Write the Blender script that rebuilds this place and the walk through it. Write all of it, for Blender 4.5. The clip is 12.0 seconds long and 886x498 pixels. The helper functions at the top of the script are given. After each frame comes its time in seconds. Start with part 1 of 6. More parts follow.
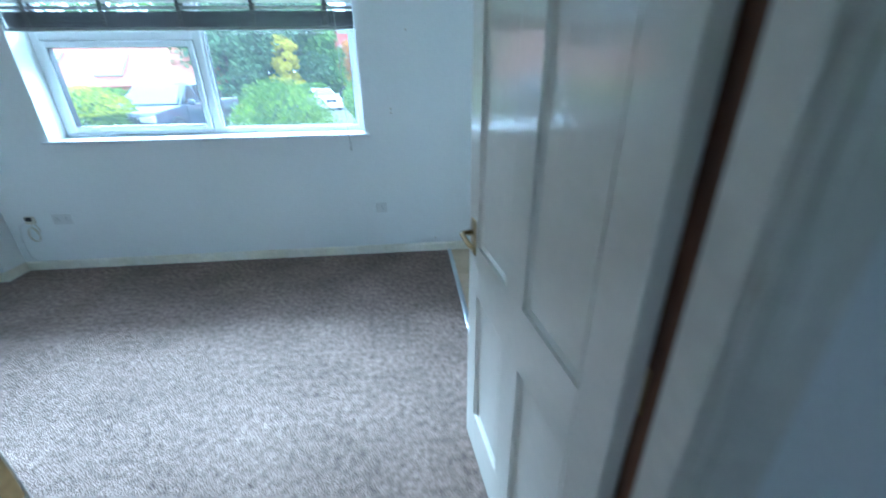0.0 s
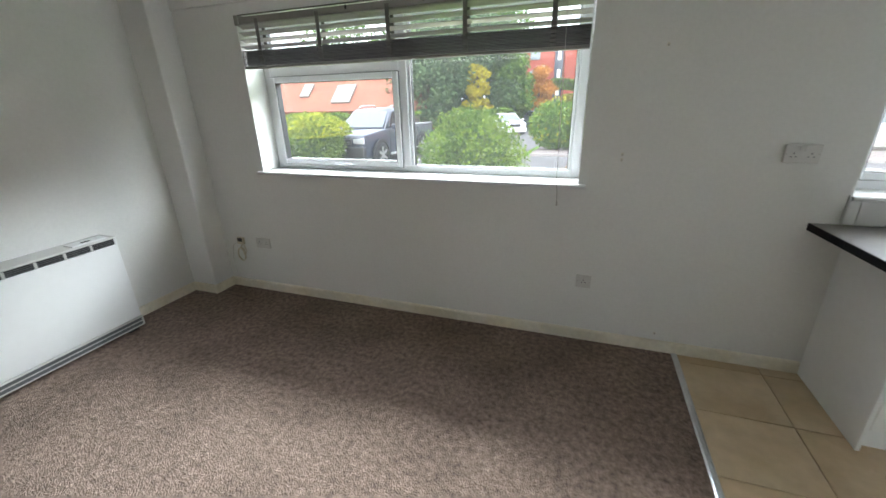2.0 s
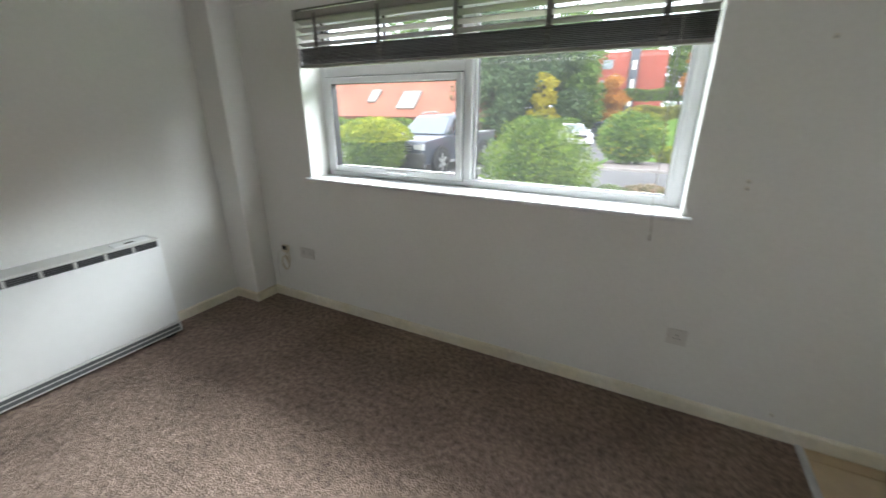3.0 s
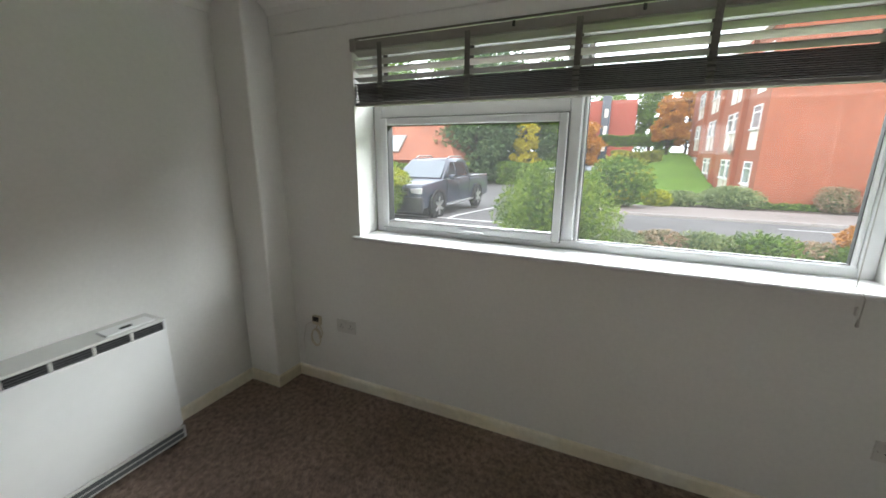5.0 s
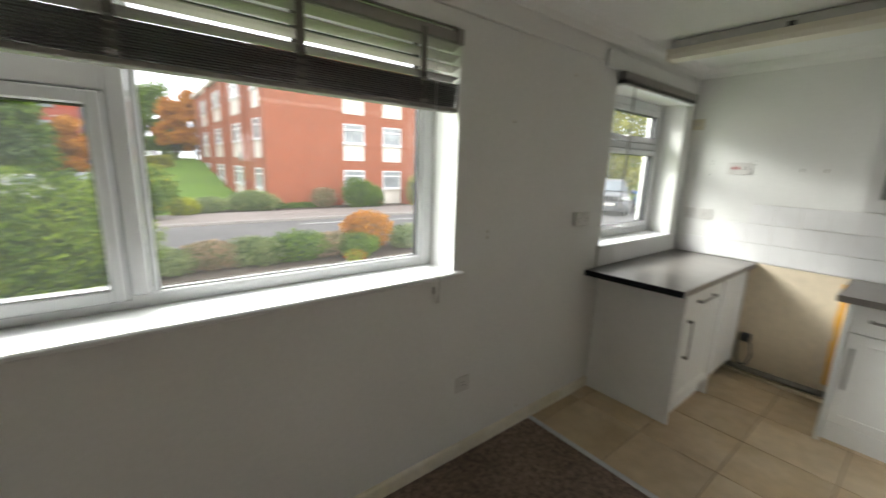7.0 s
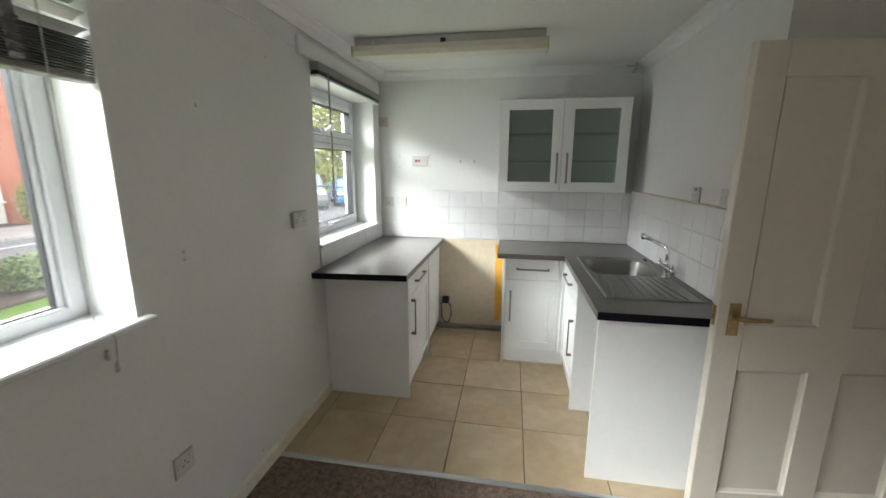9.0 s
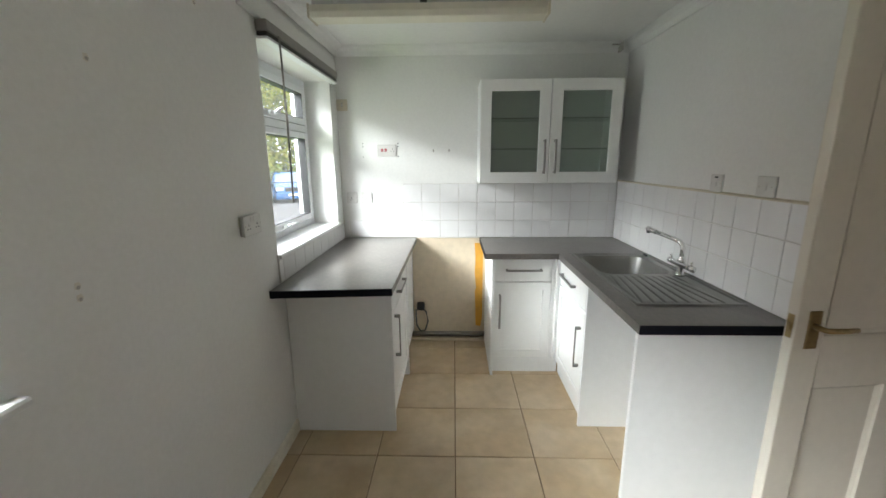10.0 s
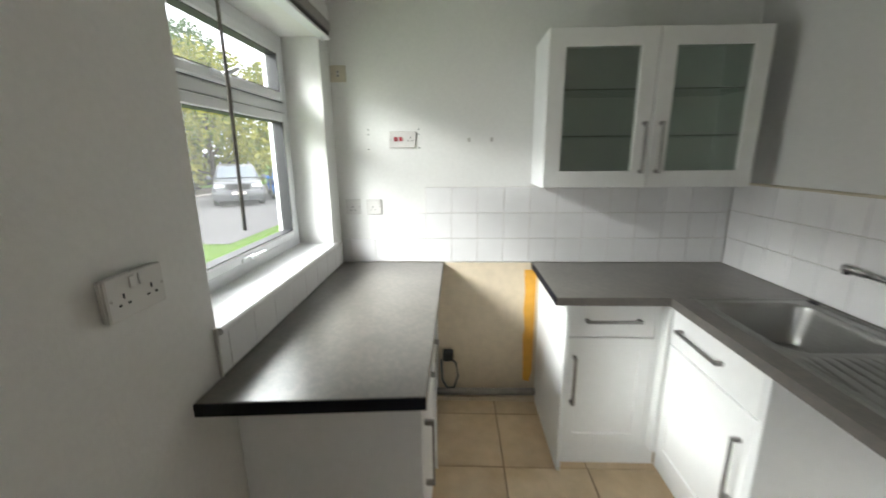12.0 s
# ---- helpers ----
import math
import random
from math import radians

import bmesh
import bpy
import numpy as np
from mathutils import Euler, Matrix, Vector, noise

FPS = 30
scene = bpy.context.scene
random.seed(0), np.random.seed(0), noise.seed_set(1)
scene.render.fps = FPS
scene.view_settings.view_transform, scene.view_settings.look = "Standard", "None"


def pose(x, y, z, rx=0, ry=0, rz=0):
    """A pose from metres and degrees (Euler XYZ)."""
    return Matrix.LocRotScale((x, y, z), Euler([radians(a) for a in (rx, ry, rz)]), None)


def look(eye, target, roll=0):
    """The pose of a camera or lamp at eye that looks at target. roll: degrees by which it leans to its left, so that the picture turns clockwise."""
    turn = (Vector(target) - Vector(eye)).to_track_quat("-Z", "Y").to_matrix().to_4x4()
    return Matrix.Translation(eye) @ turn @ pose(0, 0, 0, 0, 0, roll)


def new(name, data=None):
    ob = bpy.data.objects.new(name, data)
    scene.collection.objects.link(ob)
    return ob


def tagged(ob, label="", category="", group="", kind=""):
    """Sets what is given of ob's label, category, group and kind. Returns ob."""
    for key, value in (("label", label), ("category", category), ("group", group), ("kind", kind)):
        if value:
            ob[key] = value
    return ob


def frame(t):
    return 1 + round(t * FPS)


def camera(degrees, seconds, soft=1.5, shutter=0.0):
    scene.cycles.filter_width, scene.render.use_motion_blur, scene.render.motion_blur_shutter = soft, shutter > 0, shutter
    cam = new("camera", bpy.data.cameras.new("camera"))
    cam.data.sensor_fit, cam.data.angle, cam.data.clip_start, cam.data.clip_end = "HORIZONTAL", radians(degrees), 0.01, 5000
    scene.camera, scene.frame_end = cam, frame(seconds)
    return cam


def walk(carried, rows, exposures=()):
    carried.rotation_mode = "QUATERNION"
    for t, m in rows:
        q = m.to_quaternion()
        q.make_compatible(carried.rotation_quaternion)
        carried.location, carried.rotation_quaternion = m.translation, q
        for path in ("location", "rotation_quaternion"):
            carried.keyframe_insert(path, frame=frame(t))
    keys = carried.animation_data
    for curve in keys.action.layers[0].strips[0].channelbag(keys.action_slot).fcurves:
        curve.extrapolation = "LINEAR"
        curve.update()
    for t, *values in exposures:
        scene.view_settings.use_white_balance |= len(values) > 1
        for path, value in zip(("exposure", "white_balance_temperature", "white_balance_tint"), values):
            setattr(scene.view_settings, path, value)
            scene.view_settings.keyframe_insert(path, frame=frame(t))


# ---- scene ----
SHUTTER = 0.5
cam = camera(96.9, 12.0, shutter=SHUTTER)
PATH = [
    (0, (0.139, 0.006, 1.508), (0.298, 1.82, 0.68), -0.8),
    (0.5, (0.046, 0.239, 1.562), (-0.033, 2.1, 0.834), -2.1),
    (1, (-0.029, 0.453, 1.579), (-0.436, 2.276, 0.864), -2.0),
    (1.5, (-0.069, 0.633, 1.565), (-0.706, 2.391, 0.854), -1.5),
    (2, (-0.178, 0.839, 1.556), (-0.808, 2.598, 0.841), -1.5),
    (2.5, (-0.268, 1.016, 1.549), (-0.914, 2.772, 0.841), -1.1),
    (3, (-0.345, 1.201, 1.541), (-1.225, 2.864, 0.862), -0.1),
    (3.2, (-0.36, 1.259, 1.536), (-1.332, 2.872, 0.864), 0.2),
    (5, (-1.139, 1.42, 1.554), (-1.945, 3.185, 1.069), 0.3),
    (5.5, (-1.312, 1.584, 1.57), (-1.885, 3.447, 1.12), 0.6),
    (6, (-1.429, 1.672, 1.562), (-1.437, 3.62, 1.111), 0.8),
    (6.5, (-1.437, 1.76, 1.565), (-0.804, 3.604, 1.117), 1.4),
    (7, (-1.374, 1.898, 1.556), (-0.157, 3.43, 1.142), 1.9),
    (7.5, (-1.371, 1.948, 1.571), (0.244, 3.06, 1.178), 1.7),
    (9.3, (-1.13, 2.151, 1.55), (0.809, 2.403, 1.13), -0.1),
    (9.5, (-1.044, 2.201, 1.551), (0.899, 2.401, 1.12), -0.3),
    (10, (-0.854, 2.394, 1.529), (1.096, 2.449, 1.09), -0.4),
    (10.5, (-0.673, 2.506, 1.55), (1.274, 2.472, 1.093), -0.6),
    (11, (-0.4, 2.524, 1.529), (1.543, 2.438, 1.062), -0.6),
    (11.5, (-0.155, 2.525, 1.535), (1.783, 2.438, 1.051), -0.5),
    (12, (0.093, 2.62, 1.529), (2.035, 2.693, 1.061), -0.5),
]
EXPOSE = [(0.0, 1.56, 4180, -3), (0.2, 1.54, 4380, -2), (0.5, 1.42, 5100, 2), (0.8, 1.28, 5600, 6), (1.1, 1.08, 5800, 8), (1.6, 0.92, 5950, 9),
          (3.2, 0.78, 6100, 10), (5.0, 0.48, 6300, 10), (6.0, 0.33, 6350, 10), (7.0, 0.26, 6650, 10), (7.7, 0.3, 6650, 10),
          (9.3, 0.64, 6300, 10), (10.5, 0.73, 6300, 10), (11.5, 0.66, 6400, 10), (12.0, 0.5, 6450, 10)]
walk(cam, [(t, look(eye, target, roll)) for t, eye, target, roll in PATH], EXPOSE)

# ---- world and sun: bright overcast day ----
SKY, SUN, LAMP, HIGH, KLAMP = 0.15, 0.9, 980, 20, 40
SIDE, EAST = 14, 66
world = bpy.data.worlds.new("overcast_sky")
scene.world = world
world.use_nodes = True
wn, wl = world.node_tree.nodes, world.node_tree.links
wn.clear()
sky = wn.new("ShaderNodeTexSky")
sky.sky_type = "NISHITA"
sky.sun_disc = False
sky.sun_elevation, sky.sun_rotation = radians(38), radians(200)
sky.dust_density, sky.air_density, sky.ozone_density = 4.0, 1.0, 1.0
# cloud cover: the sky's own light spread into a nearly white, even veil
veil = wn.new("ShaderNodeMix")
veil.data_type = "RGBA"
veil.inputs["Factor"].default_value = 0.85
cloud = wn.new("ShaderNodeTexNoise")
cloud.inputs["Scale"].default_value, cloud.inputs["Detail"].default_value = 2.2, 5
ramp = wn.new("ShaderNodeValToRGB")
ramp.color_ramp.elements[0].position, ramp.color_ramp.elements[0].color = 0.3, (15.5, 16.2, 17.2, 1)
ramp.color_ramp.elements[1].position, ramp.color_ramp.elements[1].color = 0.7, (20, 20.4, 21, 1)
back, wout = wn.new("ShaderNodeBackground"), wn.new("ShaderNodeOutputWorld")
back.inputs["Strength"].default_value = SKY
wl.new(cloud.outputs["Fac"], ramp.inputs["Fac"])
wl.new(sky.outputs["Color"], veil.inputs["A"])
wl.new(ramp.outputs["Color"], veil.inputs["B"])
wl.new(veil.outputs["Result"], back.inputs["Color"])
wl.new(back.outputs["Background"], wout.inputs["Surface"])
sun = new("sun", bpy.data.lights.new("sun", "SUN"))
sun.data.energy, sun.data.angle, sun.data.color = SUN, radians(25), (1.0, 0.96, 0.9)
sun.matrix_world = look((0, -20, 16), (0, 0, 0))


def sky_lamp(name, at, target, size, watts, spread=120):
    """An added area lamp outside a window, out of sight, boosting its sky light."""
    o = new(name, bpy.data.lights.new(name, "AREA"))
    o.data.shape, o.data.size, o.data.size_y, o.data.energy = "RECTANGLE", size[0], size[1], watts
    o.data.spread, o.data.color = radians(spread), (0.95, 0.99, 0.955)
    o.matrix_world = look(at, target)


sky_lamp("window_sky_lamp", (-1.9, 7.1, 4.15), (-1.5, 2.2, 1.2), (9.4, 1.8), LAMP)
sky_lamp("window_high_sky_lamp", (-1.3, 7.0, 6.2), (-1.3, 2.6, 0.8), (6.0, 2.4), HIGH)
sky_lamp("kitchen_window_sky_lamp", (0.6, 7.2, 4.6), (1.6, 1.8, 1.3), (6.5, 2.2), KLAMP)
sky_lamp("kitchen_window_side_sky_lamp", (1.08, 4.15, 1.8), (1.35, 1.1, 1.7), (0.7, 1.6), SIDE, 150)
sky_lamp("window_east_sky_lamp", (5.0, 6.0, 4.4), (-3.3, 2.7, 0.95), (3.2, 1.2), EAST, 80)


# ---- materials ----
def nodes_of(name):
    m = bpy.data.materials.new(name)
    m.use_nodes = True
    return m, m.node_tree.nodes, m.node_tree.links, m.node_tree.nodes["Principled BSDF"]


def surface(name, colour, rough=0.6, metal=0.0, fine=(40.0, 0.08), broad=(1.5, 0.06), bump=(60.0, 0.1, 0.002), pieces=0.0, islands=0.0,
            tint=None, spec=0.5, stretch=(1, 1, 1), coat=0.0):
    """A painted, plastic, stone or cloth surface: base colour varied at a fine and a broad scale, with relief; pieces and islands vary piece by piece."""
    m, n, l, p = nodes_of(name)
    tc, mp = n.new("ShaderNodeTexCoord"), n.new("ShaderNodeMapping")
    mp.inputs["Scale"].default_value = stretch
    l.new(tc.outputs["Object"], mp.inputs["Vector"])
    if pieces:
        oi, sh = n.new("ShaderNodeObjectInfo"), n.new("ShaderNodeMath")
        sh.operation = "MULTIPLY"
        sh.inputs[1].default_value = 60.0
        l.new(oi.outputs["Random"], sh.inputs[0])
        l.new(sh.outputs[0], mp.inputs["Location"])
    value = None
    for scale, amount in (fine, broad):
        t = n.new("ShaderNodeTexNoise")
        t.inputs["Scale"].default_value, t.inputs["Detail"].default_value = scale, 4
        l.new(mp.outputs["Vector"], t.inputs["Vector"])
        r = n.new("ShaderNodeMapRange")
        r.inputs["From Min"].default_value, r.inputs["From Max"].default_value = 0.3, 0.7
        r.inputs["To Min"].default_value, r.inputs["To Max"].default_value = 1 - amount, 1 + amount
        l.new(t.outputs["Fac"], r.inputs["Value"])
        if value is None:
            value = r.outputs["Result"]
        else:
            mu = n.new("ShaderNodeMath")
            mu.operation = "MULTIPLY"
            l.new(value, mu.inputs[0]), l.new(r.outputs["Result"], mu.inputs[1])
            value = mu.outputs[0]
    for amount, kind, socket in ((pieces, "ShaderNodeObjectInfo", "Random"), (islands, "ShaderNodeNewGeometry", "Random Per Island")):
        if amount:
            oi, r, mu = n.new(kind), n.new("ShaderNodeMapRange"), n.new("ShaderNodeMath")
            r.inputs["To Min"].default_value, r.inputs["To Max"].default_value = 1 - amount, 1 + amount
            mu.operation = "MULTIPLY"
            l.new(oi.outputs[socket], r.inputs["Value"])
            l.new(value, mu.inputs[0]), l.new(r.outputs["Result"], mu.inputs[1])
            value = mu.outputs[0]
    mix = n.new("ShaderNodeMix")
    mix.data_type, mix.blend_type = "RGBA", "MULTIPLY"
    mix.inputs["Factor"].default_value = 1
    if tint:
        t = n.new("ShaderNodeTexNoise")
        t.inputs["Scale"].default_value, t.inputs["Detail"].default_value = tint[1], 5
        l.new(mp.outputs["Vector"], t.inputs["Vector"])
        c = n.new("ShaderNodeValToRGB")
        c.color_ramp.elements[0].position, c.color_ramp.elements[0].color = 0.42, (*colour, 1)
        c.color_ramp.elements[1].position, c.color_ramp.elements[1].color = 0.62, (*tint[0], 1)
        l.new(t.outputs["Fac"], c.inputs["Fac"])
        l.new(c.outputs["Color"], mix.inputs["A"])
    else:
        mix.inputs["A"].default_value = (*colour, 1)
    l.new(value, mix.inputs["B"])
    l.new(mix.outputs["Result"], p.inputs["Base Color"])
    p.inputs["Roughness"].default_value, p.inputs["Metallic"].default_value = rough, metal
    p.inputs["Specular IOR Level"].default_value, p.inputs["Coat Weight"].default_value = spec, coat
    if bump[1]:
        t, b = n.new("ShaderNodeTexNoise"), n.new("ShaderNodeBump")
        t.inputs["Scale"].default_value, t.inputs["Detail"].default_value = bump[0], 3
        b.inputs["Strength"].default_value, b.inputs["Distance"].default_value = bump[1], bump[2]
        l.new(mp.outputs["Vector"], t.inputs["Vector"])
        l.new(t.outputs["Fac"], b.inputs["Height"])
        l.new(b.outputs["Normal"], p.inputs["Normal"])
    return m


def glass(name, tint=(1, 1, 1), gloss=0.02, share=0.035, haze=0.0, vary=0.4):
    """Clear sheet glass with a faint gloss; a translucent share adds outdoor haze and dust."""
    m, n, l, p = nodes_of(name)
    n.remove(p)
    tr, gl, mx = n.new("ShaderNodeBsdfTransparent"), n.new("ShaderNodeBsdfGlossy"), n.new("ShaderNodeMixShader")
    tr.inputs["Color"].default_value = (*tint, 1)
    gl.inputs["Roughness"].default_value = gloss
    mx.inputs["Fac"].default_value = share
    l.new(tr.outputs[0], mx.inputs[1]), l.new(gl.outputs[0], mx.inputs[2])
    if haze:
        du, md = n.new("ShaderNodeBsdfTranslucent"), n.new("ShaderNodeMixShader")
        tc, t, r = n.new("ShaderNodeTexCoord"), n.new("ShaderNodeTexNoise"), n.new("ShaderNodeMapRange")
        t.inputs["Scale"].default_value, t.inputs["Detail"].default_value = 3.0, 6
        r.inputs["To Min"].default_value, r.inputs["To Max"].default_value = haze * (1 - vary), haze * (1 + vary)
        du.inputs["Color"].default_value = (0.9, 0.92, 0.92, 1)
        l.new(tc.outputs["Object"], t.inputs["Vector"]), l.new(t.outputs["Fac"], r.inputs["Value"]), l.new(r.outputs["Result"], md.inputs["Fac"])
        l.new(mx.outputs[0], md.inputs[1]), l.new(du.outputs[0], md.inputs[2])
        mx = md
    l.new(mx.outputs[0], n["Material Output"].inputs["Surface"])
    return m


def brickwork(name, colour, mortar, size=(0.225, 0.075)):
    m, n, l, p = nodes_of(name)
    tc, br, sep, add, com = n.new("ShaderNodeTexCoord"), n.new("ShaderNodeTexBrick"), n.new("ShaderNodeSeparateXYZ"), n.new("ShaderNodeMath"), n.new("ShaderNodeCombineXYZ")
    l.new(tc.outputs["Object"], sep.inputs["Vector"])
    l.new(sep.outputs["X"], add.inputs[0]), l.new(sep.outputs["Y"], add.inputs[1])
    l.new(add.outputs[0], com.inputs["X"]), l.new(sep.outputs["Z"], com.inputs["Y"])
    l.new(com.outputs["Vector"], br.inputs["Vector"])
    br.inputs["Color1"].default_value = (*colour, 1)
    br.inputs["Color2"].default_value = (*[c * 0.82 for c in colour], 1)
    br.inputs["Mortar"].default_value = (*mortar, 1)
    br.inputs["Scale"].default_value = 1.0
    br.inputs["Brick Width"].default_value, br.inputs["Row Height"].default_value, br.inputs["Mortar Size"].default_value = size[0], size[1], 0.006
    t = n.new("ShaderNodeTexNoise")
    t.inputs["Scale"].default_value, t.inputs["Detail"].default_value = 0.7, 6
    r = n.new("ShaderNodeMapRange")
    r.inputs["To Min"].default_value, r.inputs["To Max"].default_value = 0.82, 1.18
    l.new(tc.outputs["Object"], t.inputs["Vector"]), l.new(t.outputs["Fac"], r.inputs["Value"])
    mix = n.new("ShaderNodeMix")
    mix.data_type, mix.blend_type = "RGBA", "MULTIPLY"
    mix.inputs["Factor"].default_value = 1
    l.new(br.outputs["Color"], mix.inputs["A"]), l.new(r.outputs["Result"], mix.inputs["B"])
    l.new(mix.outputs["Result"], p.inputs["Base Color"])
    p.inputs["Roughness"].default_value = 0.9
    b = n.new("ShaderNodeBump")
    b.inputs["Strength"].default_value, b.inputs["Distance"].default_value = 0.4, 0.004
    l.new(br.outputs["Fac"], b.inputs["Height"])
    b.invert = True
    l.new(b.outputs["Normal"], p.inputs["Normal"])
    return m


def carpet_cloth(name):
    """Twist-pile carpet: tufts a few millimetres across, mottled light and dark, brushed in patches."""
    m, n, l, p = nodes_of(name)
    tc = n.new("ShaderNodeTexCoord")
    v = n.new("ShaderNodeTexVoronoi")
    v.inputs["Scale"].default_value = 150
    t1, t2 = n.new("ShaderNodeTexNoise"), n.new("ShaderNodeTexNoise")
    t1.inputs["Scale"].default_value, t1.inputs["Detail"].default_value, t1.inputs["Roughness"].default_value = 30, 6, 0.78
    t2.inputs["Scale"].default_value, t2.inputs["Detail"].default_value = 2.6, 5
    for t in (v, t1, t2):
        l.new(tc.outputs["Object"], t.inputs["Vector"])
    c = n.new("ShaderNodeValToRGB")
    c.color_ramp.elements[0].position, c.color_ramp.elements[0].color = 0.34, (0.115, 0.08, 0.063, 1)
    c.color_ramp.elements[1].position, c.color_ramp.elements[1].color = 0.7, (0.42, 0.313, 0.254, 1)
    l.new(t1.outputs["Fac"], c.inputs["Fac"])
    r = n.new("ShaderNodeMapRange")
    r.inputs["From Min"].default_value, r.inputs["From Max"].default_value = 0.3, 0.7
    r.inputs["To Min"].default_value, r.inputs["To Max"].default_value = 0.8, 1.2
    l.new(t2.outputs["Fac"], r.inputs["Value"])
    mix = n.new("ShaderNodeMix")
    mix.data_type, mix.blend_type = "RGBA", "MULTIPLY"
    mix.inputs["Factor"].default_value = 1
    l.new(c.outputs["Color"], mix.inputs["A"]), l.new(r.outputs["Result"], mix.inputs["B"])
    l.new(mix.outputs["Result"], p.inputs["Base Color"])
    p.inputs["Roughness"].default_value, p.inputs["Specular IOR Level"].default_value, p.inputs["Sheen Weight"].default_value = 1.0, 0.1, 0.06
    add, b = n.new("ShaderNodeMath"), n.new("ShaderNodeBump")
    l.new(v.outputs["Distance"], add.inputs[0]), l.new(t1.outputs["Fac"], add.inputs[1])
    b.inputs["Strength"].default_value, b.inputs["Distance"].default_value = 0.9, 0.008
    l.new(add.outputs[0], b.inputs["Height"]), l.new(b.outputs["Normal"], p.inputs["Normal"])
    return m


def worktop_laminate(name):
    """Grey slate-look laminate with fine brown and pale flecks under a satin glaze."""
    m = surface(name, (0.132, 0.123, 0.112), 0.28, fine=(150, 0.07), broad=(4, 0.12), bump=(220, 0.04, 0.0006), tint=((0.158, 0.142, 0.128), 40), stretch=(1, 1.4, 1))
    return m


M_WALL = surface("white_emulsion", (0.76, 0.755, 0.735), 0.75, fine=(55, 0.02), broad=(0.9, 0.035), bump=(95, 0.28, 0.0025), spec=0.3)
M_CEIL = surface("ceiling_paint", (0.8, 0.795, 0.775), 0.85, fine=(30, 0.02), broad=(1.2, 0.03), bump=(40, 0.25, 0.003), spec=0.2)
M_SKIRT = surface("cream_gloss", (0.74, 0.68, 0.54), 0.35, fine=(30, 0.06), broad=(2.5, 0.1), bump=(40, 0.1, 0.001), tint=((0.78, 0.74, 0.65), 4))
M_DOOR = surface("door_paint", (0.74, 0.69, 0.60), 0.16, fine=(30, 0.02), broad=(1.5, 0.03), bump=(18, 0.06, 0.001))
M_FRAMEPAINT = surface("frame_paint", (0.70, 0.66, 0.58), 0.4, fine=(25, 0.05), broad=(2, 0.05), bump=(30, 0.1, 0.001))
M_BROWNWOOD = surface("stained_wood", (0.17, 0.065, 0.024), 0.5, fine=(30, 0.25), broad=(3, 0.15), bump=(60, 0.2, 0.001), stretch=(1, 1, 0.15))
M_UPVC = surface("white_upvc", (0.75, 0.76, 0.775), 0.3, fine=(20, 0.015), broad=(2, 0.02), bump=(30, 0.03, 0.0005))
M_SILL = surface("sill_gloss", (0.72, 0.72, 0.715), 0.3, fine=(18, 0.03), broad=(3, 0.05), bump=(30, 0.05, 0.001))
M_GASKET = surface("black_rubber", (0.018, 0.018, 0.02), 0.6, bump=(50, 0.05, 0.001))
# scatter in the panes pales the outdoor view like haze; kitchen pane also dusty
M_GLASS = glass("window_glass", haze=0.006)
M_DUSTYGLASS = glass("dusty_window_glass", haze=0.011)
M_CABGLASS = glass("obscured_cabinet_glass", (0.82, 0.87, 0.83), 0.4, 0.12, 0.07, 0.05)
M_SHELFGLASS = glass("shelf_glass", (0.9, 0.95, 0.92), 0.02)
M_UNIT = surface("white_foil", (0.84, 0.84, 0.83), 0.42, fine=(25, 0.012), broad=(1.5, 0.02), bump=(140, 0.04, 0.0006))
M_PANEL = surface("white_melamine", (0.84, 0.845, 0.845), 0.45, fine=(25, 0.015), broad=(1.8, 0.03), bump=(120, 0.05, 0.0006))
M_WORKTOP = worktop_laminate("slate_laminate")
M_BLACKEDGE = surface("black_edging", (0.006, 0.0065, 0.012), 0.6, spec=0.15, bump=(40, 0.06, 0.001))
M_STEEL = surface("brushed_steel", (0.34, 0.335, 0.32), 0.34, 1.0, fine=(300, 0.06), broad=(6, 0.1), bump=(300, 0.01, 0.0003), stretch=(0.1, 1, 1))
M_HANDLE = surface("satin_nickel", (0.3, 0.29, 0.28), 0.3, 1.0, fine=(80, 0.05), broad=(6, 0.05), bump=(90, 0.03, 0.0004))
M_CHROME = surface("chrome", (0.8, 0.8, 0.8), 0.07, 1.0, fine=(20, 0.02), broad=(4, 0.02), bump=(30, 0.0, 0.001))
M_BRASS = surface("worn_brass", (0.42, 0.31, 0.15), 0.38, 1.0, fine=(60, 0.15), broad=(9, 0.15), bump=(60, 0.08, 0.0006))
M_ALU = surface("aluminium_strip", (0.62, 0.63, 0.66), 0.38, 1.0, fine=(120, 0.1), broad=(5, 0.1), bump=(150, 0.1, 0.0006))
M_WALLTILE = surface("white_glazed_tile", (0.8, 0.79, 0.79), 0.14, fine=(12, 0.01), broad=(3, 0.02), bump=(9, 0.05, 0.002), pieces=0.02)
M_GROUT = surface("tile_grout", (0.69, 0.66, 0.62), 0.9, fine=(60, 0.1), broad=(4, 0.12), bump=(90, 0.2, 0.001))
M_FLOORTILE = surface("beige_floor_tile", (0.53, 0.395, 0.245), 0.4, fine=(14, 0.07), broad=(2.2, 0.08), bump=(25, 0.06, 0.0015), pieces=0.05, tint=((0.6, 0.475, 0.325), 3.2))
M_FLOORGROUT = surface("floor_grout", (0.2, 0.13, 0.075), 0.95, fine=(60, 0.12), broad=(4, 0.12), bump=(90, 0.2, 0.001))
M_CARPET = carpet_cloth("mottled_brown_carpet")
M_PLASTIC = surface("white_plastic", (0.62, 0.605, 0.58), 0.35, fine=(20, 0.02), broad=(4, 0.02), bump=(40, 0.02, 0.0004))
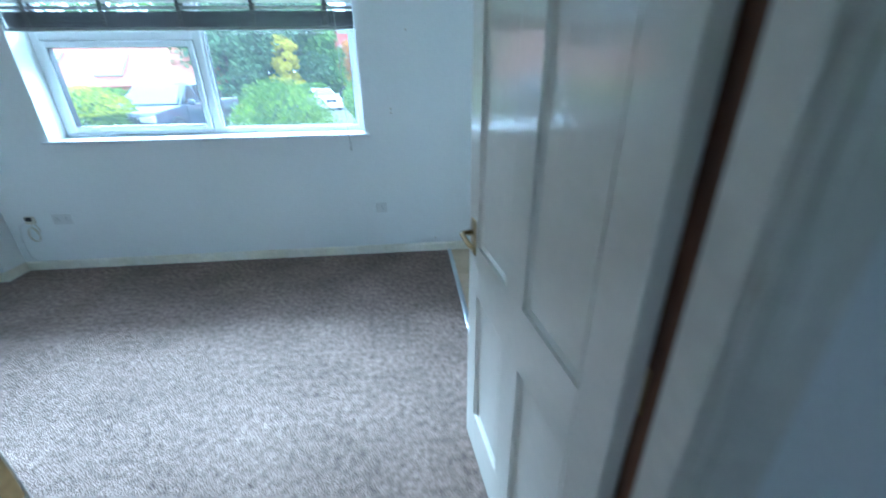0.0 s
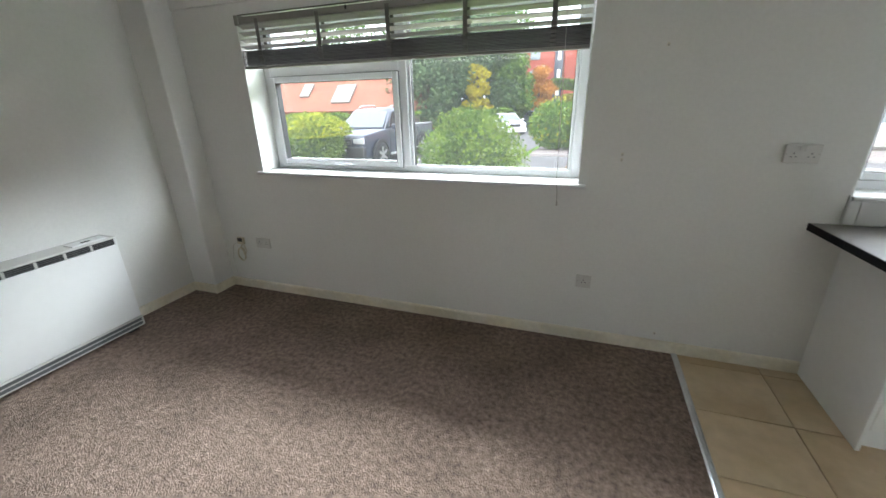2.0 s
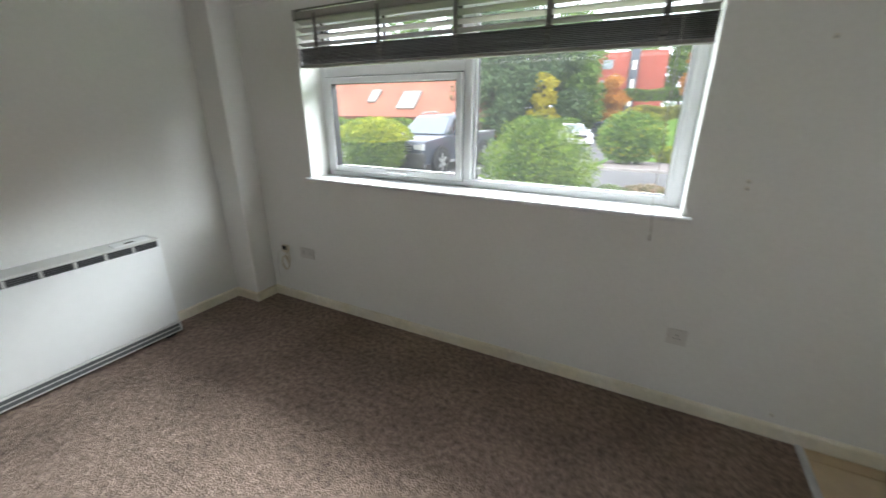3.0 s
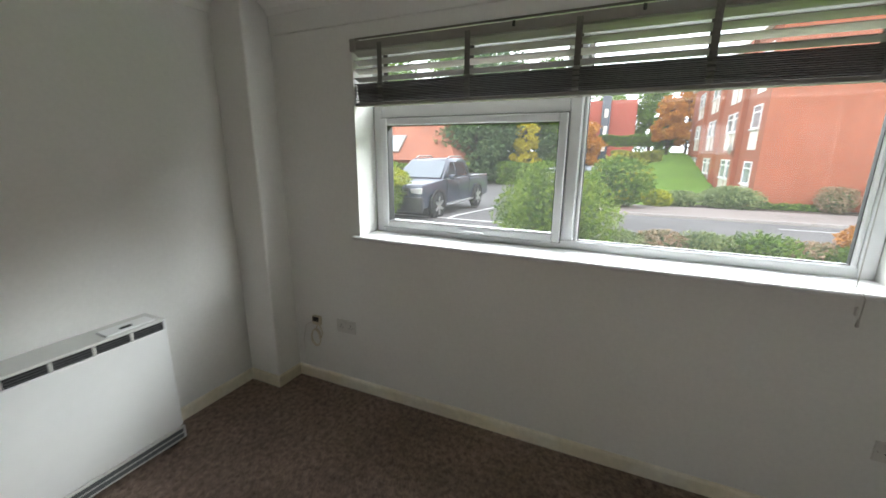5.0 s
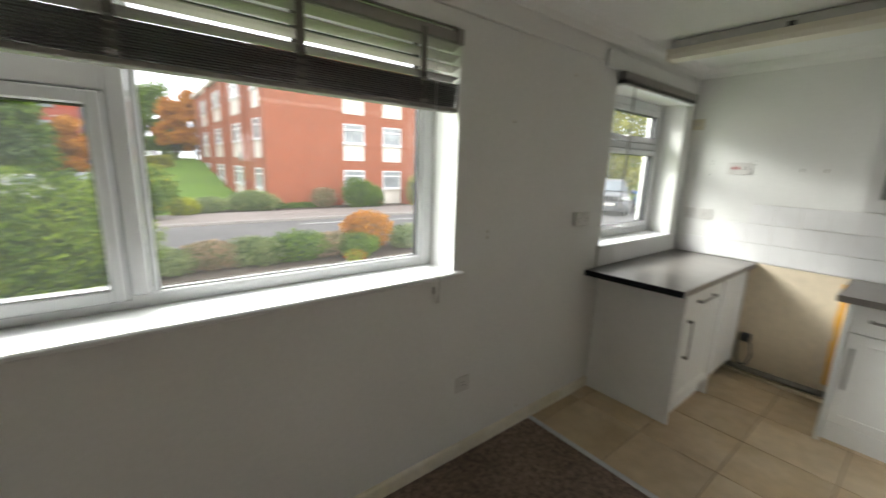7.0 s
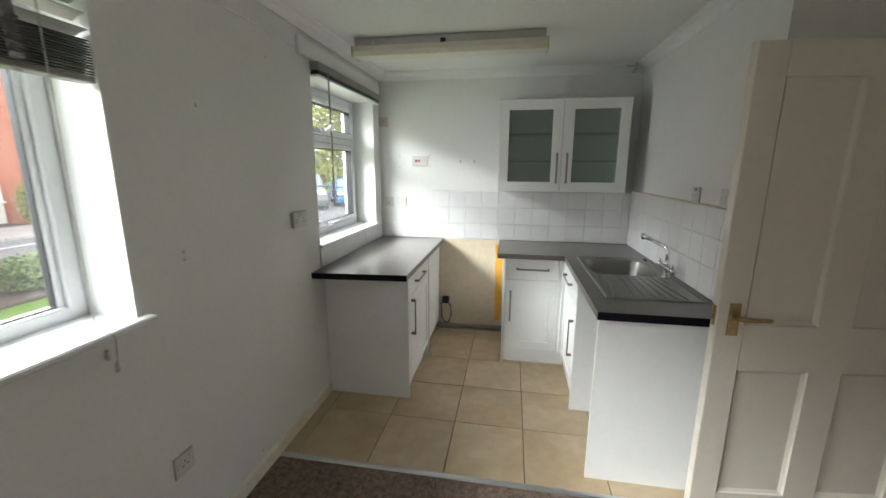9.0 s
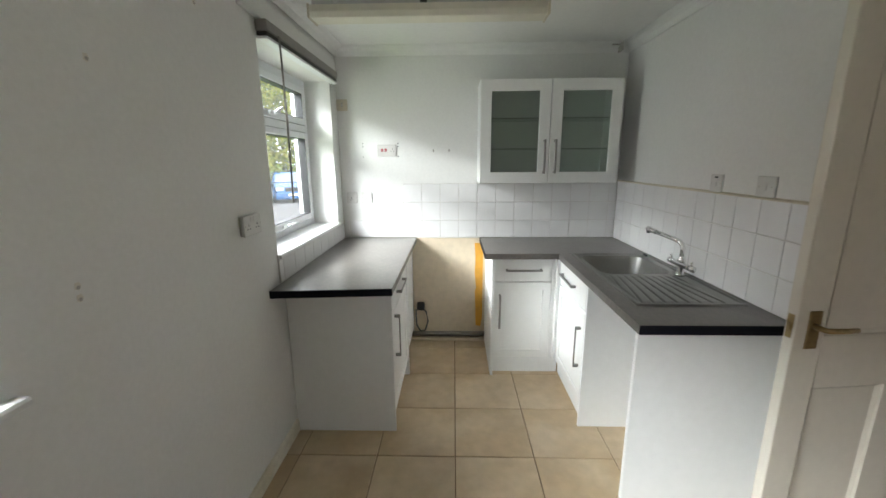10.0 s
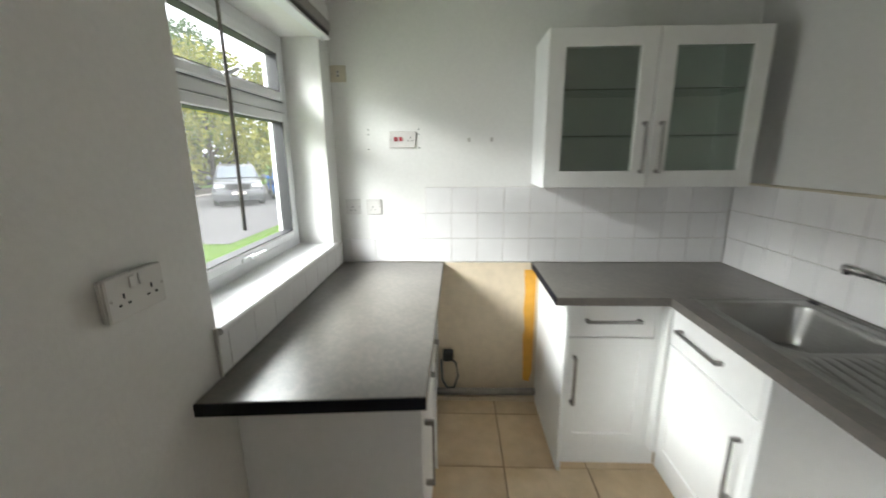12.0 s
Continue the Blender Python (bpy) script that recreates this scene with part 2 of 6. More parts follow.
M_OLDPLASTIC = surface("yellowed_plastic", (0.6, 0.54, 0.42), 0.4, fine=(20, 0.03), broad=(4, 0.05), bump=(40, 0.02, 0.0004))
M_DARK = surface("dark_slot", (0.02, 0.02, 0.022), 0.6, bump=(30, 0.05, 0.0005))
M_RED = surface("red_switch", (0.38, 0.012, 0.03), 0.35, bump=(30, 0.02, 0.0005))
M_GRILLE = surface("grey_grille", (0.1, 0.105, 0.11), 0.5, fine=(40, 0.06), bump=(50, 0.05, 0.0006))
M_HEATER = surface("heater_enamel", (0.78, 0.79, 0.79), 0.38, fine=(20, 0.01), broad=(1.4, 0.02), bump=(60, 0.03, 0.0005))
M_HEATERTOP = surface("heater_top_plastic", (0.6, 0.6, 0.58), 0.5, fine=(20, 0.02), broad=(4, 0.04), bump=(60, 0.04, 0.0005))
# gathered slats: shade between them is put into the dark, slat-by-slat colour
M_SLAT_SHADED = surface("shaded_wood_slat", (0.055, 0.05, 0.046), 0.5, fine=(40, 0.12), broad=(3, 0.06), bump=(90, 0.12, 0.0006), pieces=0.35, stretch=(0.08, 1, 1))
# open slats: the same wood with the daylight on it painted in
M_SLAT_LIT = surface("lit_wood_slat", (0.42, 0.40, 0.37), 0.5, fine=(40, 0.08), broad=(3, 0.06), bump=(90, 0.1, 0.0006), stretch=(0.08, 1, 1))
M_TAPE = surface("ladder_tape", (0.17, 0.16, 0.148), 0.95, fine=(120, 0.15), broad=(6, 0.06), bump=(300, 0.3, 0.001))
M_HEADRAIL = surface("taupe_headrail", (0.26, 0.245, 0.225), 0.5, fine=(30, 0.05), broad=(3, 0.05), bump=(60, 0.05, 0.0006))
M_CORD = surface("grey_cord", (0.42, 0.41, 0.38), 0.9, fine=(90, 0.1), bump=(150, 0.2, 0.001))
M_LIGHTBODY = surface("enamelled_batten", (0.5, 0.5, 0.48), 0.4, fine=(25, 0.03), broad=(3, 0.06), bump=(40, 0.03, 0.0005))
M_DIFFUSER = surface("yellowed_diffuser", (0.74, 0.70, 0.60), 0.5, fine=(20, 0.03), broad=(2, 0.06), bump=(90, 0.06, 0.0006))
M_CREAMWALL = surface("old_cream_plaster", (0.66, 0.56, 0.42), 0.8, fine=(20, 0.05), broad=(2.0, 0.1), bump=(40, 0.2, 0.002))
M_YELLOW = surface("yellow_paint", (0.72, 0.37, 0.05), 0.7, fine=(20, 0.08), broad=(4, 0.1), bump=(40, 0.2, 0.002))
M_PIPE = surface("grey_pipe", (0.27, 0.255, 0.23), 0.5, fine=(30, 0.1), broad=(4, 0.1), bump=(40, 0.05, 0.001))
M_MARK = surface("wall_plug_grey", (0.45, 0.43, 0.40), 0.9, bump=(60, 0.2, 0.001))

# outside
M_BRICK = brickwork("red_brick", (0.37, 0.105, 0.05), (0.3, 0.155, 0.1))
M_ROOFTILE = surface("clay_roof_tiles", (0.28, 0.105, 0.062), 0.85, fine=(9, 0.28), broad=(0.7, 0.2), bump=(14, 0.5, 0.02), stretch=(0.6, 1, 1))
M_FARBRICK = surface("far_red_brick", (0.36, 0.085, 0.06), 0.9, fine=(5, 0.1), broad=(0.3, 0.1), bump=(9, 0.2, 0.01))
M_WHITE = surface("white_cladding", (0.74, 0.70, 0.64), 0.5, fine=(9, 0.03), broad=(1, 0.06), bump=(20, 0.05, 0.002))
M_DARKGLASS = surface("room_dark_glass", (0.3, 0.33, 0.35), 0.08, fine=(2, 0.2), broad=(0.8, 0.3), bump=(1, 0.0, 0.01))
M_ASPHALT = surface("worn_asphalt", (0.12, 0.118, 0.116), 0.9, fine=(60, 0.2), broad=(0.4, 0.15), bump=(120, 0.4, 0.004))
M_PAVE = surface("pale_paving", (0.22, 0.19, 0.175), 0.9, fine=(30, 0.12), broad=(0.5, 0.12), bump=(60, 0.3, 0.004))
M_KERB = surface("concrete_kerb", (0.3, 0.28, 0.26), 0.9, fine=(30, 0.1), broad=(1, 0.1), bump=(60, 0.3, 0.003))
M_LINE = surface("road_marking", (0.7, 0.7, 0.68), 0.8, fine=(25, 0.15), broad=(3, 0.1), bump=(60, 0.2, 0.002))
M_GRASS = surface("mown_grass", (0.105, 0.19, 0.028), 0.95, fine=(45, 0.3), broad=(0.7, 0.2), bump=(140, 0.8, 0.02), spec=0.2)
M_SOIL = surface("bed_soil", (0.07, 0.055, 0.04), 1.0, fine=(20, 0.3), broad=(1, 0.2), bump=(30, 0.6, 0.03))
M_CARBLUE = surface("grey_blue_car_paint", (0.042, 0.052, 0.078), 0.3, 0.0, fine=(60, 0.02), broad=(2, 0.03), bump=(10, 0.0, 0.001), coat=0.8)
M_CARSILVER = surface("silver_car_paint", (0.1, 0.105, 0.115), 0.3, 0.2, fine=(60, 0.02), broad=(2, 0.03), bump=(10, 0.0, 0.001), coat=0.8)
M_CARWHITE = surface("white_car_paint", (0.75, 0.76, 0.77), 0.25, fine=(60, 0.02), broad=(2, 0.03), bump=(10, 0.0, 0.001), coat=0.8)
M_CARTRUEBLUE = surface("blue_car_paint", (0.04, 0.16, 0.42), 0.25, 0.3, fine=(60, 0.02), broad=(2, 0.03), bump=(10, 0.0, 0.001), coat=0.8)
M_CARGLASS = surface("car_glass", (0.02, 0.025, 0.03), 0.1, fine=(3, 0.1), broad=(1, 0.1), bump=(1, 0.0, 0.001))
M_SCREEN = surface("sky_lit_windscreen", (0.16, 0.19, 0.215), 0.05, fine=(3, 0.05), broad=(1, 0.1), bump=(1, 0.0, 0.001))
M_TYRE = surface("tyre_rubber", (0.025, 0.025, 0.026), 0.85, fine=(40, 0.1), bump=(60, 0.2, 0.003))
M_RIM = surface("alloy_rim", (0.5, 0.5, 0.5), 0.3, 0.9, fine=(30, 0.05), bump=(30, 0.02, 0.001))
M_TRIM = surface("black_car_trim", (0.03, 0.03, 0.032), 0.5, fine=(30, 0.1), bump=(60, 0.1, 0.001))
M_LAMP = surface("headlamp_lens", (0.65, 0.67, 0.7), 0.1, 0.2, fine=(30, 0.1), bump=(40, 0.1, 0.002))
M_BARK = surface("bark", (0.085, 0.062, 0.045), 0.95, fine=(20, 0.3), broad=(3, 0.2), bump=(25, 0.8, 0.02), stretch=(1, 1, 0.25))


def leafage(name, a, b, spread=0.25):
    """Leaves in two tones, leaf by leaf, matt, a little light coming through."""
    m, n, l, p = nodes_of(name)
    g, c, t = n.new("ShaderNodeNewGeometry"), n.new("ShaderNodeValToRGB"), n.new("ShaderNodeTexNoise")
    tc = n.new("ShaderNodeTexCoord")
    t.inputs["Scale"].default_value, t.inputs["Detail"].default_value = 1.6, 3
    l.new(tc.outputs["Object"], t.inputs["Vector"])
    ad = n.new("ShaderNodeMath")
    ad.operation = "MULTIPLY_ADD"
    ad.inputs[1].default_value = 0.5
    l.new(g.outputs["Random Per Island"], ad.inputs[0]), l.new(t.outputs["Fac"], ad.inputs[2])
    c.color_ramp.elements[0].position, c.color_ramp.elements[0].color = 0.75 - spread, (*a, 1)
    c.color_ramp.elements[1].position, c.color_ramp.elements[1].color = 0.75 + spread, (*b, 1)
    l.new(ad.outputs[0], c.inputs["Fac"])
    l.new(c.outputs["Color"], p.inputs["Base Color"])
    p.inputs["Roughness"].default_value, p.inputs["Specular IOR Level"].default_value = 0.6, 0.3
    tl, ms = n.new("ShaderNodeBsdfTranslucent"), n.new("ShaderNodeMixShader")
    ms.inputs["Fac"].default_value = 0.3
    l.new(c.outputs["Color"], tl.inputs["Color"])
    l.new(p.outputs[0], ms.inputs[1]), l.new(tl.outputs[0], ms.inputs[2])
    l.new(ms.outputs[0], n["Material Output"].inputs["Surface"])
    return m


L_HEDGE = leafage("privet_leaves", (0.045, 0.1, 0.012), (0.24, 0.34, 0.045))
L_GOLD = leafage("golden_privet_leaves", (0.12, 0.2, 0.02), (0.5, 0.5, 0.04))
L_DARK = leafage("conifer_and_inner_shade_leaves", (0.04, 0.08, 0.035), (0.15, 0.225, 0.09))
L_YELLOW = leafage("yellow_leaves", (0.3, 0.27, 0.02), (0.65, 0.55, 0.04))
L_ORANGE = leafage("orange_leaves", (0.35, 0.14, 0.02), (0.65, 0.3, 0.05))
L_HEATH = leafage("heather_leaves", (0.17, 0.18, 0.08), (0.48, 0.32, 0.22))
L_GREEN = leafage("green_leaves", (0.05, 0.115, 0.016), (0.2, 0.31, 0.05))
L_OLIVE = leafage("autumn_green_leaves", (0.12, 0.16, 0.03), (0.4, 0.38, 0.07))
L_GREY = leafage("grey_green_leaves", (0.12, 0.18, 0.07), (0.33, 0.39, 0.17))
L_RED = leafage("red_flowers", (0.5, 0.03, 0.02), (0.75, 0.1, 0.03))

# ---- building helpers ----
ROOT = {}


def thing(name, label, category, at=(0, 0, 0), turn=0.0, group="", kind=""):
    ob = new(name)
    ob.matrix_world = pose(*at, 0, 0, turn)
    ROOT[ob] = pose(*at, 0, 0, turn)
    ob.empty_display_size = 0.1
    return tagged(ob, label, category, group, kind)


def mesh_of(name, bm, material, smooth=False):
    me = bpy.data.meshes.new(name)
    bm.normal_update()
    bm.to_mesh(me)
    bm.free()
    me.materials.append(material)
    if smooth:
        for f in me.polygons:
            f.use_smooth = True
    return me


def part(name, bm, material, parent, label="", smooth=False, local=False):
    """Links a bmesh as one mesh under a thing or a part; built in world coordinates unless local."""
    m = ROOT[parent]
    if not local:
        bm.transform(m.inverted())
    ob = new(name, mesh_of(name, bm, material, smooth))
    ob.parent = parent
    ROOT[ob] = m
    return tagged(ob, label)


def structure(name, bm, material, label, category, smooth=False, kind="structure"):
    ob = new(name, mesh_of(name, bm, material, smooth))
    ROOT[ob] = Matrix()
    return tagged(ob, label, category, kind=kind)


def box(x0, x1, y0, y1, z0, z1, bevel=0.0, bm=None, seg=1):
    """A box, its edges rounded by bevel, added to bm."""
    out = bm or bmesh.new()
    b = bmesh.new()
    bmesh.ops.create_cube(b, size=1)
    b.transform(Matrix.LocRotScale(((x0 + x1) / 2, (y0 + y1) / 2, (z0 + z1) / 2), None, (x1 - x0, y1 - y0, z1 - z0)))
    if bevel:
        bmesh.ops.bevel(b, geom=b.edges[:], offset=bevel, segments=seg, affect="EDGES", profile=0.5)
    merge(out, b)
    return out


def merge(out, b, m=None):
    if m is not None:
        b.transform(m)
    me = bpy.data.meshes.new("t")
    b.to_mesh(me)
    b.free()
    out.from_mesh(me)
    bpy.data.meshes.remove(me)
    return out


def tube(points, radius, bm=None, sides=10, cap=True):
    """A round bar through points."""
    out = bm or bmesh.new()
    pts = [Vector(p) for p in points]
    rings = []
    for i, p in enumerate(pts):
        d = (pts[min(i + 1, len(pts) - 1)] - pts[max(i - 1, 0)]).normalized()
        q = d.to_track_quat("Z", "Y")
        r = radius[i] if isinstance(radius, (list, tuple)) else radius
        rings.append([out.verts.new(p + q @ Vector((r * math.cos(a), r * math.sin(a), 0))) for a in (2 * math.pi * k / sides for k in range(sides))])
    for a, b in zip(rings, rings[1:]):
        for k in range(sides):
            out.faces.new((a[k], a[(k + 1) % sides], b[(k + 1) % sides], b[k]))
    if cap:
        out.faces.new(rings[0][::-1])
        out.faces.new(rings[-1])
    return out


def prism(outline, axis, a, b, bevel=0.0, bm=None, seg=1):
    """A flat outline (pairs, anticlockwise) drawn out along axis from a to b. axis x: pairs are (y, z); y: (x, z); z: (x, y)."""
    out = bm or bmesh.new()
    s = bmesh.new()

    def at(p, v):
        return {"x": (v, p[0], p[1]), "y": (p[0], v, p[1]), "z": (p[0], p[1], v)}[axis]
    lo, hi = [s.verts.new(at(p, a)) for p in outline], [s.verts.new(at(p, b)) for p in outline]
    n = len(outline)
    s.faces.new(lo[::-1])
    s.faces.new(hi)
    for i in range(n):
        s.faces.new((lo[i], lo[(i + 1) % n], hi[(i + 1) % n], hi[i]))
    bmesh.ops.recalc_face_normals(s, faces=s.faces[:])
    if bevel:
        bmesh.ops.bevel(s, geom=s.edges[:], offset=bevel, segments=seg, affect="EDGES", profile=0.5)
    return merge(out, s)


def lathe(profile, centre, axis="z", sides=20, bm=None):
    """A turned shape: profile of (radius, height) round an axis through centre."""
    out = bm or bmesh.new()
    rings = []
    for r, h in profile:
        ring = []
        for k in range(sides):
            a = 2 * math.pi * k / sides
            u, v = r * math.cos(a), r * math.sin(a)
            p = {"z": (u, v, h), "y": (u, h, v), "x": (h, u, v)}[axis]
            ring.append(out.verts.new(Vector(centre) + Vector(p)))
        rings.append(ring)
    for a, b in zip(rings, rings[1:]):
        for k in range(sides):
            out.faces.new((a[k], a[(k + 1) % sides], b[(k + 1) % sides], b[k]))
    out.faces.new(rings[0][::-1])
    out.faces.new(rings[-1])
    bmesh.ops.recalc_face_normals(out, faces=out.faces[:])
    return out


def ring_frame(x0, x1, z0, z1, width, y0, y1, bevel=0.004, bm=None):
    """A rectangular frame in the plane of x and z: four mitred-looking bars."""
    out = bm or bmesh.new()
    box(x0, x0 + width, y0, y1, z0, z1, bevel, out)
    box(x1 - width, x1, y0, y1, z0, z1, bevel, out)
    box(x0 + width - 0.001, x1 - width + 0.001, y0 + 0.001, y1 - 0.001, z0, z0 + width, bevel, out)
    box(x0 + width - 0.001, x1 - width + 0.001, y0 + 0.001, y1 - 0.001, z1 - width, z1, bevel, out)
    return out

# ---- the plan ----
W, E, S, L = 3.305, 2.35, 1.085, -3.375          # inner faces of window wall, end wall, sink wall, heater wall
CEIL, OUT = 2.365, 3.60                          # ceiling; outer face of the window wall
DOORWALL, HALL = 0.44, 0.32                      # door wall: room face, hall face
RETURN = 0.585                                   # return wall behind the door
BAR = 0.485                                      # where carpet meets tiles
WIN = (-2.545, -0.19, 1.04, 2.13)                # living window opening: x0, x1, z0, z1
KWIN = (1.10, 2.19, 1.04, 2.10)                  # kitchen window opening
DOORWAY = (-0.47, 0.49, 2.03)
TOP = 0.908                                      # worktop height
G = -0.45                                        # ground outside


def fall(y):
    """Ground level outside: flat by the house, falling gently beyond the car park."""
    return G - 0.05 * max(0.0, min(y, 24.0) - 13.0)


# ---- large structure ----
b = bmesh.new()
xs0, xs1 = L - 0.25, E + 0.3
box(xs0, xs1, W, OUT, G - 0.3, WIN[2], 0, b)
box(xs0, WIN[0], W, OUT, WIN[2], 2.6, 0, b)
box(WIN[1], KWIN[0], W, OUT, WIN[2], 2.6, 0, b)
box(KWIN[1], xs1, W, OUT, WIN[2], 2.6, 0, b)
box(WIN[0], WIN[1], W, OUT, WIN[3], 2.6, 0, b)
box(KWIN[0], KWIN[1], W, OUT, KWIN[3], 2.6, 0, b)
structure("wall_north", b, M_WALL, "white emulsioned plaster wall with two window openings", "wall")
structure("wall_west", box(L - 0.25, L, HALL, W, -0.2, 2.6), M_WALL, "white emulsioned wall behind the storage heater", "wall")
structure("wall_east", box(E, E + 0.3, HALL, W, -0.2, 2.6), M_WALL, "white emulsioned kitchen end wall, scuffed", "wall")
b = box(RETURN, E, DOORWALL, S, -0.2, 2.6)
structure("wall_south", b, M_WALL, "white emulsioned wall above the sink, returning to the door", "wall")
b = bmesh.new()
box(L, DOORWAY[0], HALL, DOORWALL, -0.2, 2.6, 0, b)
box(DOORWAY[1], E, HALL, DOORWALL, -0.2, 2.6, 0, b)
box(DOORWAY[0], DOORWAY[1], HALL, DOORWALL, DOORWAY[2], 2.6, 0, b)
structure("wall_door", b, M_WALL, "white emulsioned wall with the doorway to the hall", "wall")
b = box(-1.6, -1.4, -2.7, HALL, -0.2, 2.6)
box(1.25, 1.45, -2.7, HALL, -0.2, 2.6, 0, b)
# end wall behind the camera, with an opening added to light the hall
for x0, x1, z0, z1 in ((-1.4, -0.1, -0.2, 2.6), (0.4, 1.25, -0.2, 2.6), (-0.1, 0.4, -0.2, 1.2), (-0.1, 0.4, 2.0, 2.6)):
    box(x0, x1, -2.7, -2.5, z0, z1, 0, b)
structure("wall_hall", b, M_WALL, "white emulsioned hall walls with an added, unseen opening for daylight", "wall")
b = box(L - 0.2, E + 0.3, -2.7, OUT, CEIL, CEIL + 0.25)
structure("ceiling", b, M_CEIL, "white painted plaster ceiling", "ceiling")
structure("pillar", box(L - 0.01, -3.12, 3.11, W + 0.01, -0.1, CEIL + 0.01, 0.012, seg=3), M_WALL, "white plastered boxed-in corner pillar", "pillar")
structure("floor", prism([(L - 0.1, HALL), (-1.45, HALL), (-1.45, -2.6), (1.3, -2.6), (1.3, HALL + 0.02), (BAR, HALL + 0.02), (BAR, W + 0.05), (L - 0.1, W + 0.05)], "z", -0.2, 0.0), M_CARPET, "mottled brown twist-pile carpet, worn flat", "carpet")
structure("floor_screed", box(BAR, E + 0.1, HALL, W + 0.05, -0.2, -0.006), M_FLOORGROUT, "grey brown floor screed and grout between tiles", "floor")
# unseen block added over the ceiling to keep sky light off
b = box(L - 0.25, E + 0.3, HALL, OUT, 2.62, 8.2)
structure("wall_upper", b, M_BRICK, "unseen brick mass added above the flat to block the sky", "wall")

# lintel band over the living room window wall, and coving round the room
structure("trim_lintel", box(-3.12, 0.93, W - 0.014, W + 0.01, 2.2, CEIL + 0.005, 0.004), M_WALL, "painted plaster band above the window", "lintel")


def cove(name, pts, inward):
    """A coving run along two points, hollow quarter profile, against a wall; inward points into the room."""
    a, c = Vector(pts[0]), Vector(pts[1])
    d, i, h = c - a, Vector(inward), 0.062
    prof = [(0, 0), (0.006, 0), (0.010, -0.004 + 0.012), (0.022, 0.030), (0.044, 0.047), (0.066, 0.056), (0.072, 0.060), (0.072, h), (0, h)]
    m = bmesh.new()
    ra = [m.verts.new(a + i * p + Vector((0, 0, CEIL - h + q))) for p, q in prof]
    rb = [m.verts.new(c + i * p + Vector((0, 0, CEIL - h + q))) for p, q in prof]
    for k in range(len(prof)):
        m.faces.new((ra[k], ra[(k + 1) % len(prof)], rb[(k + 1) % len(prof)], rb[k]))
    bmesh.ops.recalc_face_normals(m, faces=m.faces[:])
    structure(name, m, M_CEIL, "white painted plaster coving", "coving")


cove("coving_east", ((E, S, 0), (E, W, 0)), (-1, 0, 0))
cove("coving_north", ((-3.12, W - 0.014, 0), (E, W - 0.014, 0)), (0, -1, 0))
cove("coving_south", ((RETURN, S, 0), (E, S, 0)), (0, 1, 0))
cove("coving_west", ((L, DOORWALL, 0), (L, 3.11, 0)), (1, 0, 0))


def skirting(name, pts, inward):
    a, c, i = Vector(pts[0]), Vector(pts[1]), Vector(inward)
    prof = [(0, -0.005), (0.015, -0.005), (0.015, 0.064), (0.011, 0.073), (0.004, 0.077), (0, 0.077)]
    m = bmesh.new()
    ra = [m.verts.new(a + i * p + Vector((0, 0, q))) for p, q in prof]
    rb = [m.verts.new(c + i * p + Vector((0, 0, q))) for p, q in prof]
    for k in range(len(prof)):
        m.faces.new((ra[k], ra[(k + 1) % len(prof)], rb[(k + 1) % len(prof)], rb[k]))
    m.faces.new(ra), m.faces.new(rb)
    bmesh.ops.recalc_face_normals(m, faces=m.faces[:])
    structure(name, m, M_SKIRT, "chipped cream gloss skirting board", "skirting board")


skirting("baseboard_north", ((-3.105, W, 0), (1.125, W, 0)), (0, -1, 0))
skirting("baseboard_pillar_side", ((-3.12, 3.098, 0), (-3.12, W, 0)), (1, 0, 0))
skirting("baseboard_pillar_front", ((L, 3.11, 0), (-3.105, 3.11, 0)), (0, -1, 0))
skirting("baseboard_west", ((L, DOORWALL, 0), (L, 3.095, 0)), (1, 0, 0))
skirting("baseboard_hall", ((DOORWAY[1] + 0.08, HALL, 0), (1.25, HALL, 0)), (0, -1, 0))
skirting("baseboard_door", ((L, DOORWALL, 0), (DOORWAY[0] - 0.09, DOORWALL, 0)), (0, 1, 0))

# threshold strip between carpet and tiles
b = prism([(BAR - 0.016, 0.0), (BAR + 0.018, 0.0), (BAR + 0.018, 0.003), (BAR + 0.008, 0.008), (BAR - 0.008, 0.008), (BAR - 0.016, 0.003)], "y", 1.1, W - 0.016)
structure("trim_threshold", b, M_ALU, "scratched aluminium threshold strip between carpet and tiles", "threshold strip")

# cream strip of old plaster and splash of yellow paint behind the missing cooker
structure("trim_old_plaster", box(E - 0.004, E + 0.01, 2.13, 2.74, 0.0, TOP - 0.005), M_CREAMWALL, "old cream plaster behind the missing cooker", "plaster")
b = prism([(2.205, 0.13), (2.165, 0.12), (2.15, 0.2), (2.15, 0.86), (2.222, 0.86), (2.212, 0.72), (2.218, 0.6), (2.205, 0.47), (2.216, 0.44), (2.21, 0.3)], "x", E - 0.0065, E - 0.003)
structure("trim_yellow_paint", b, M_YELLOW, "strip of old yellow paint on the plaster", "paint strip")


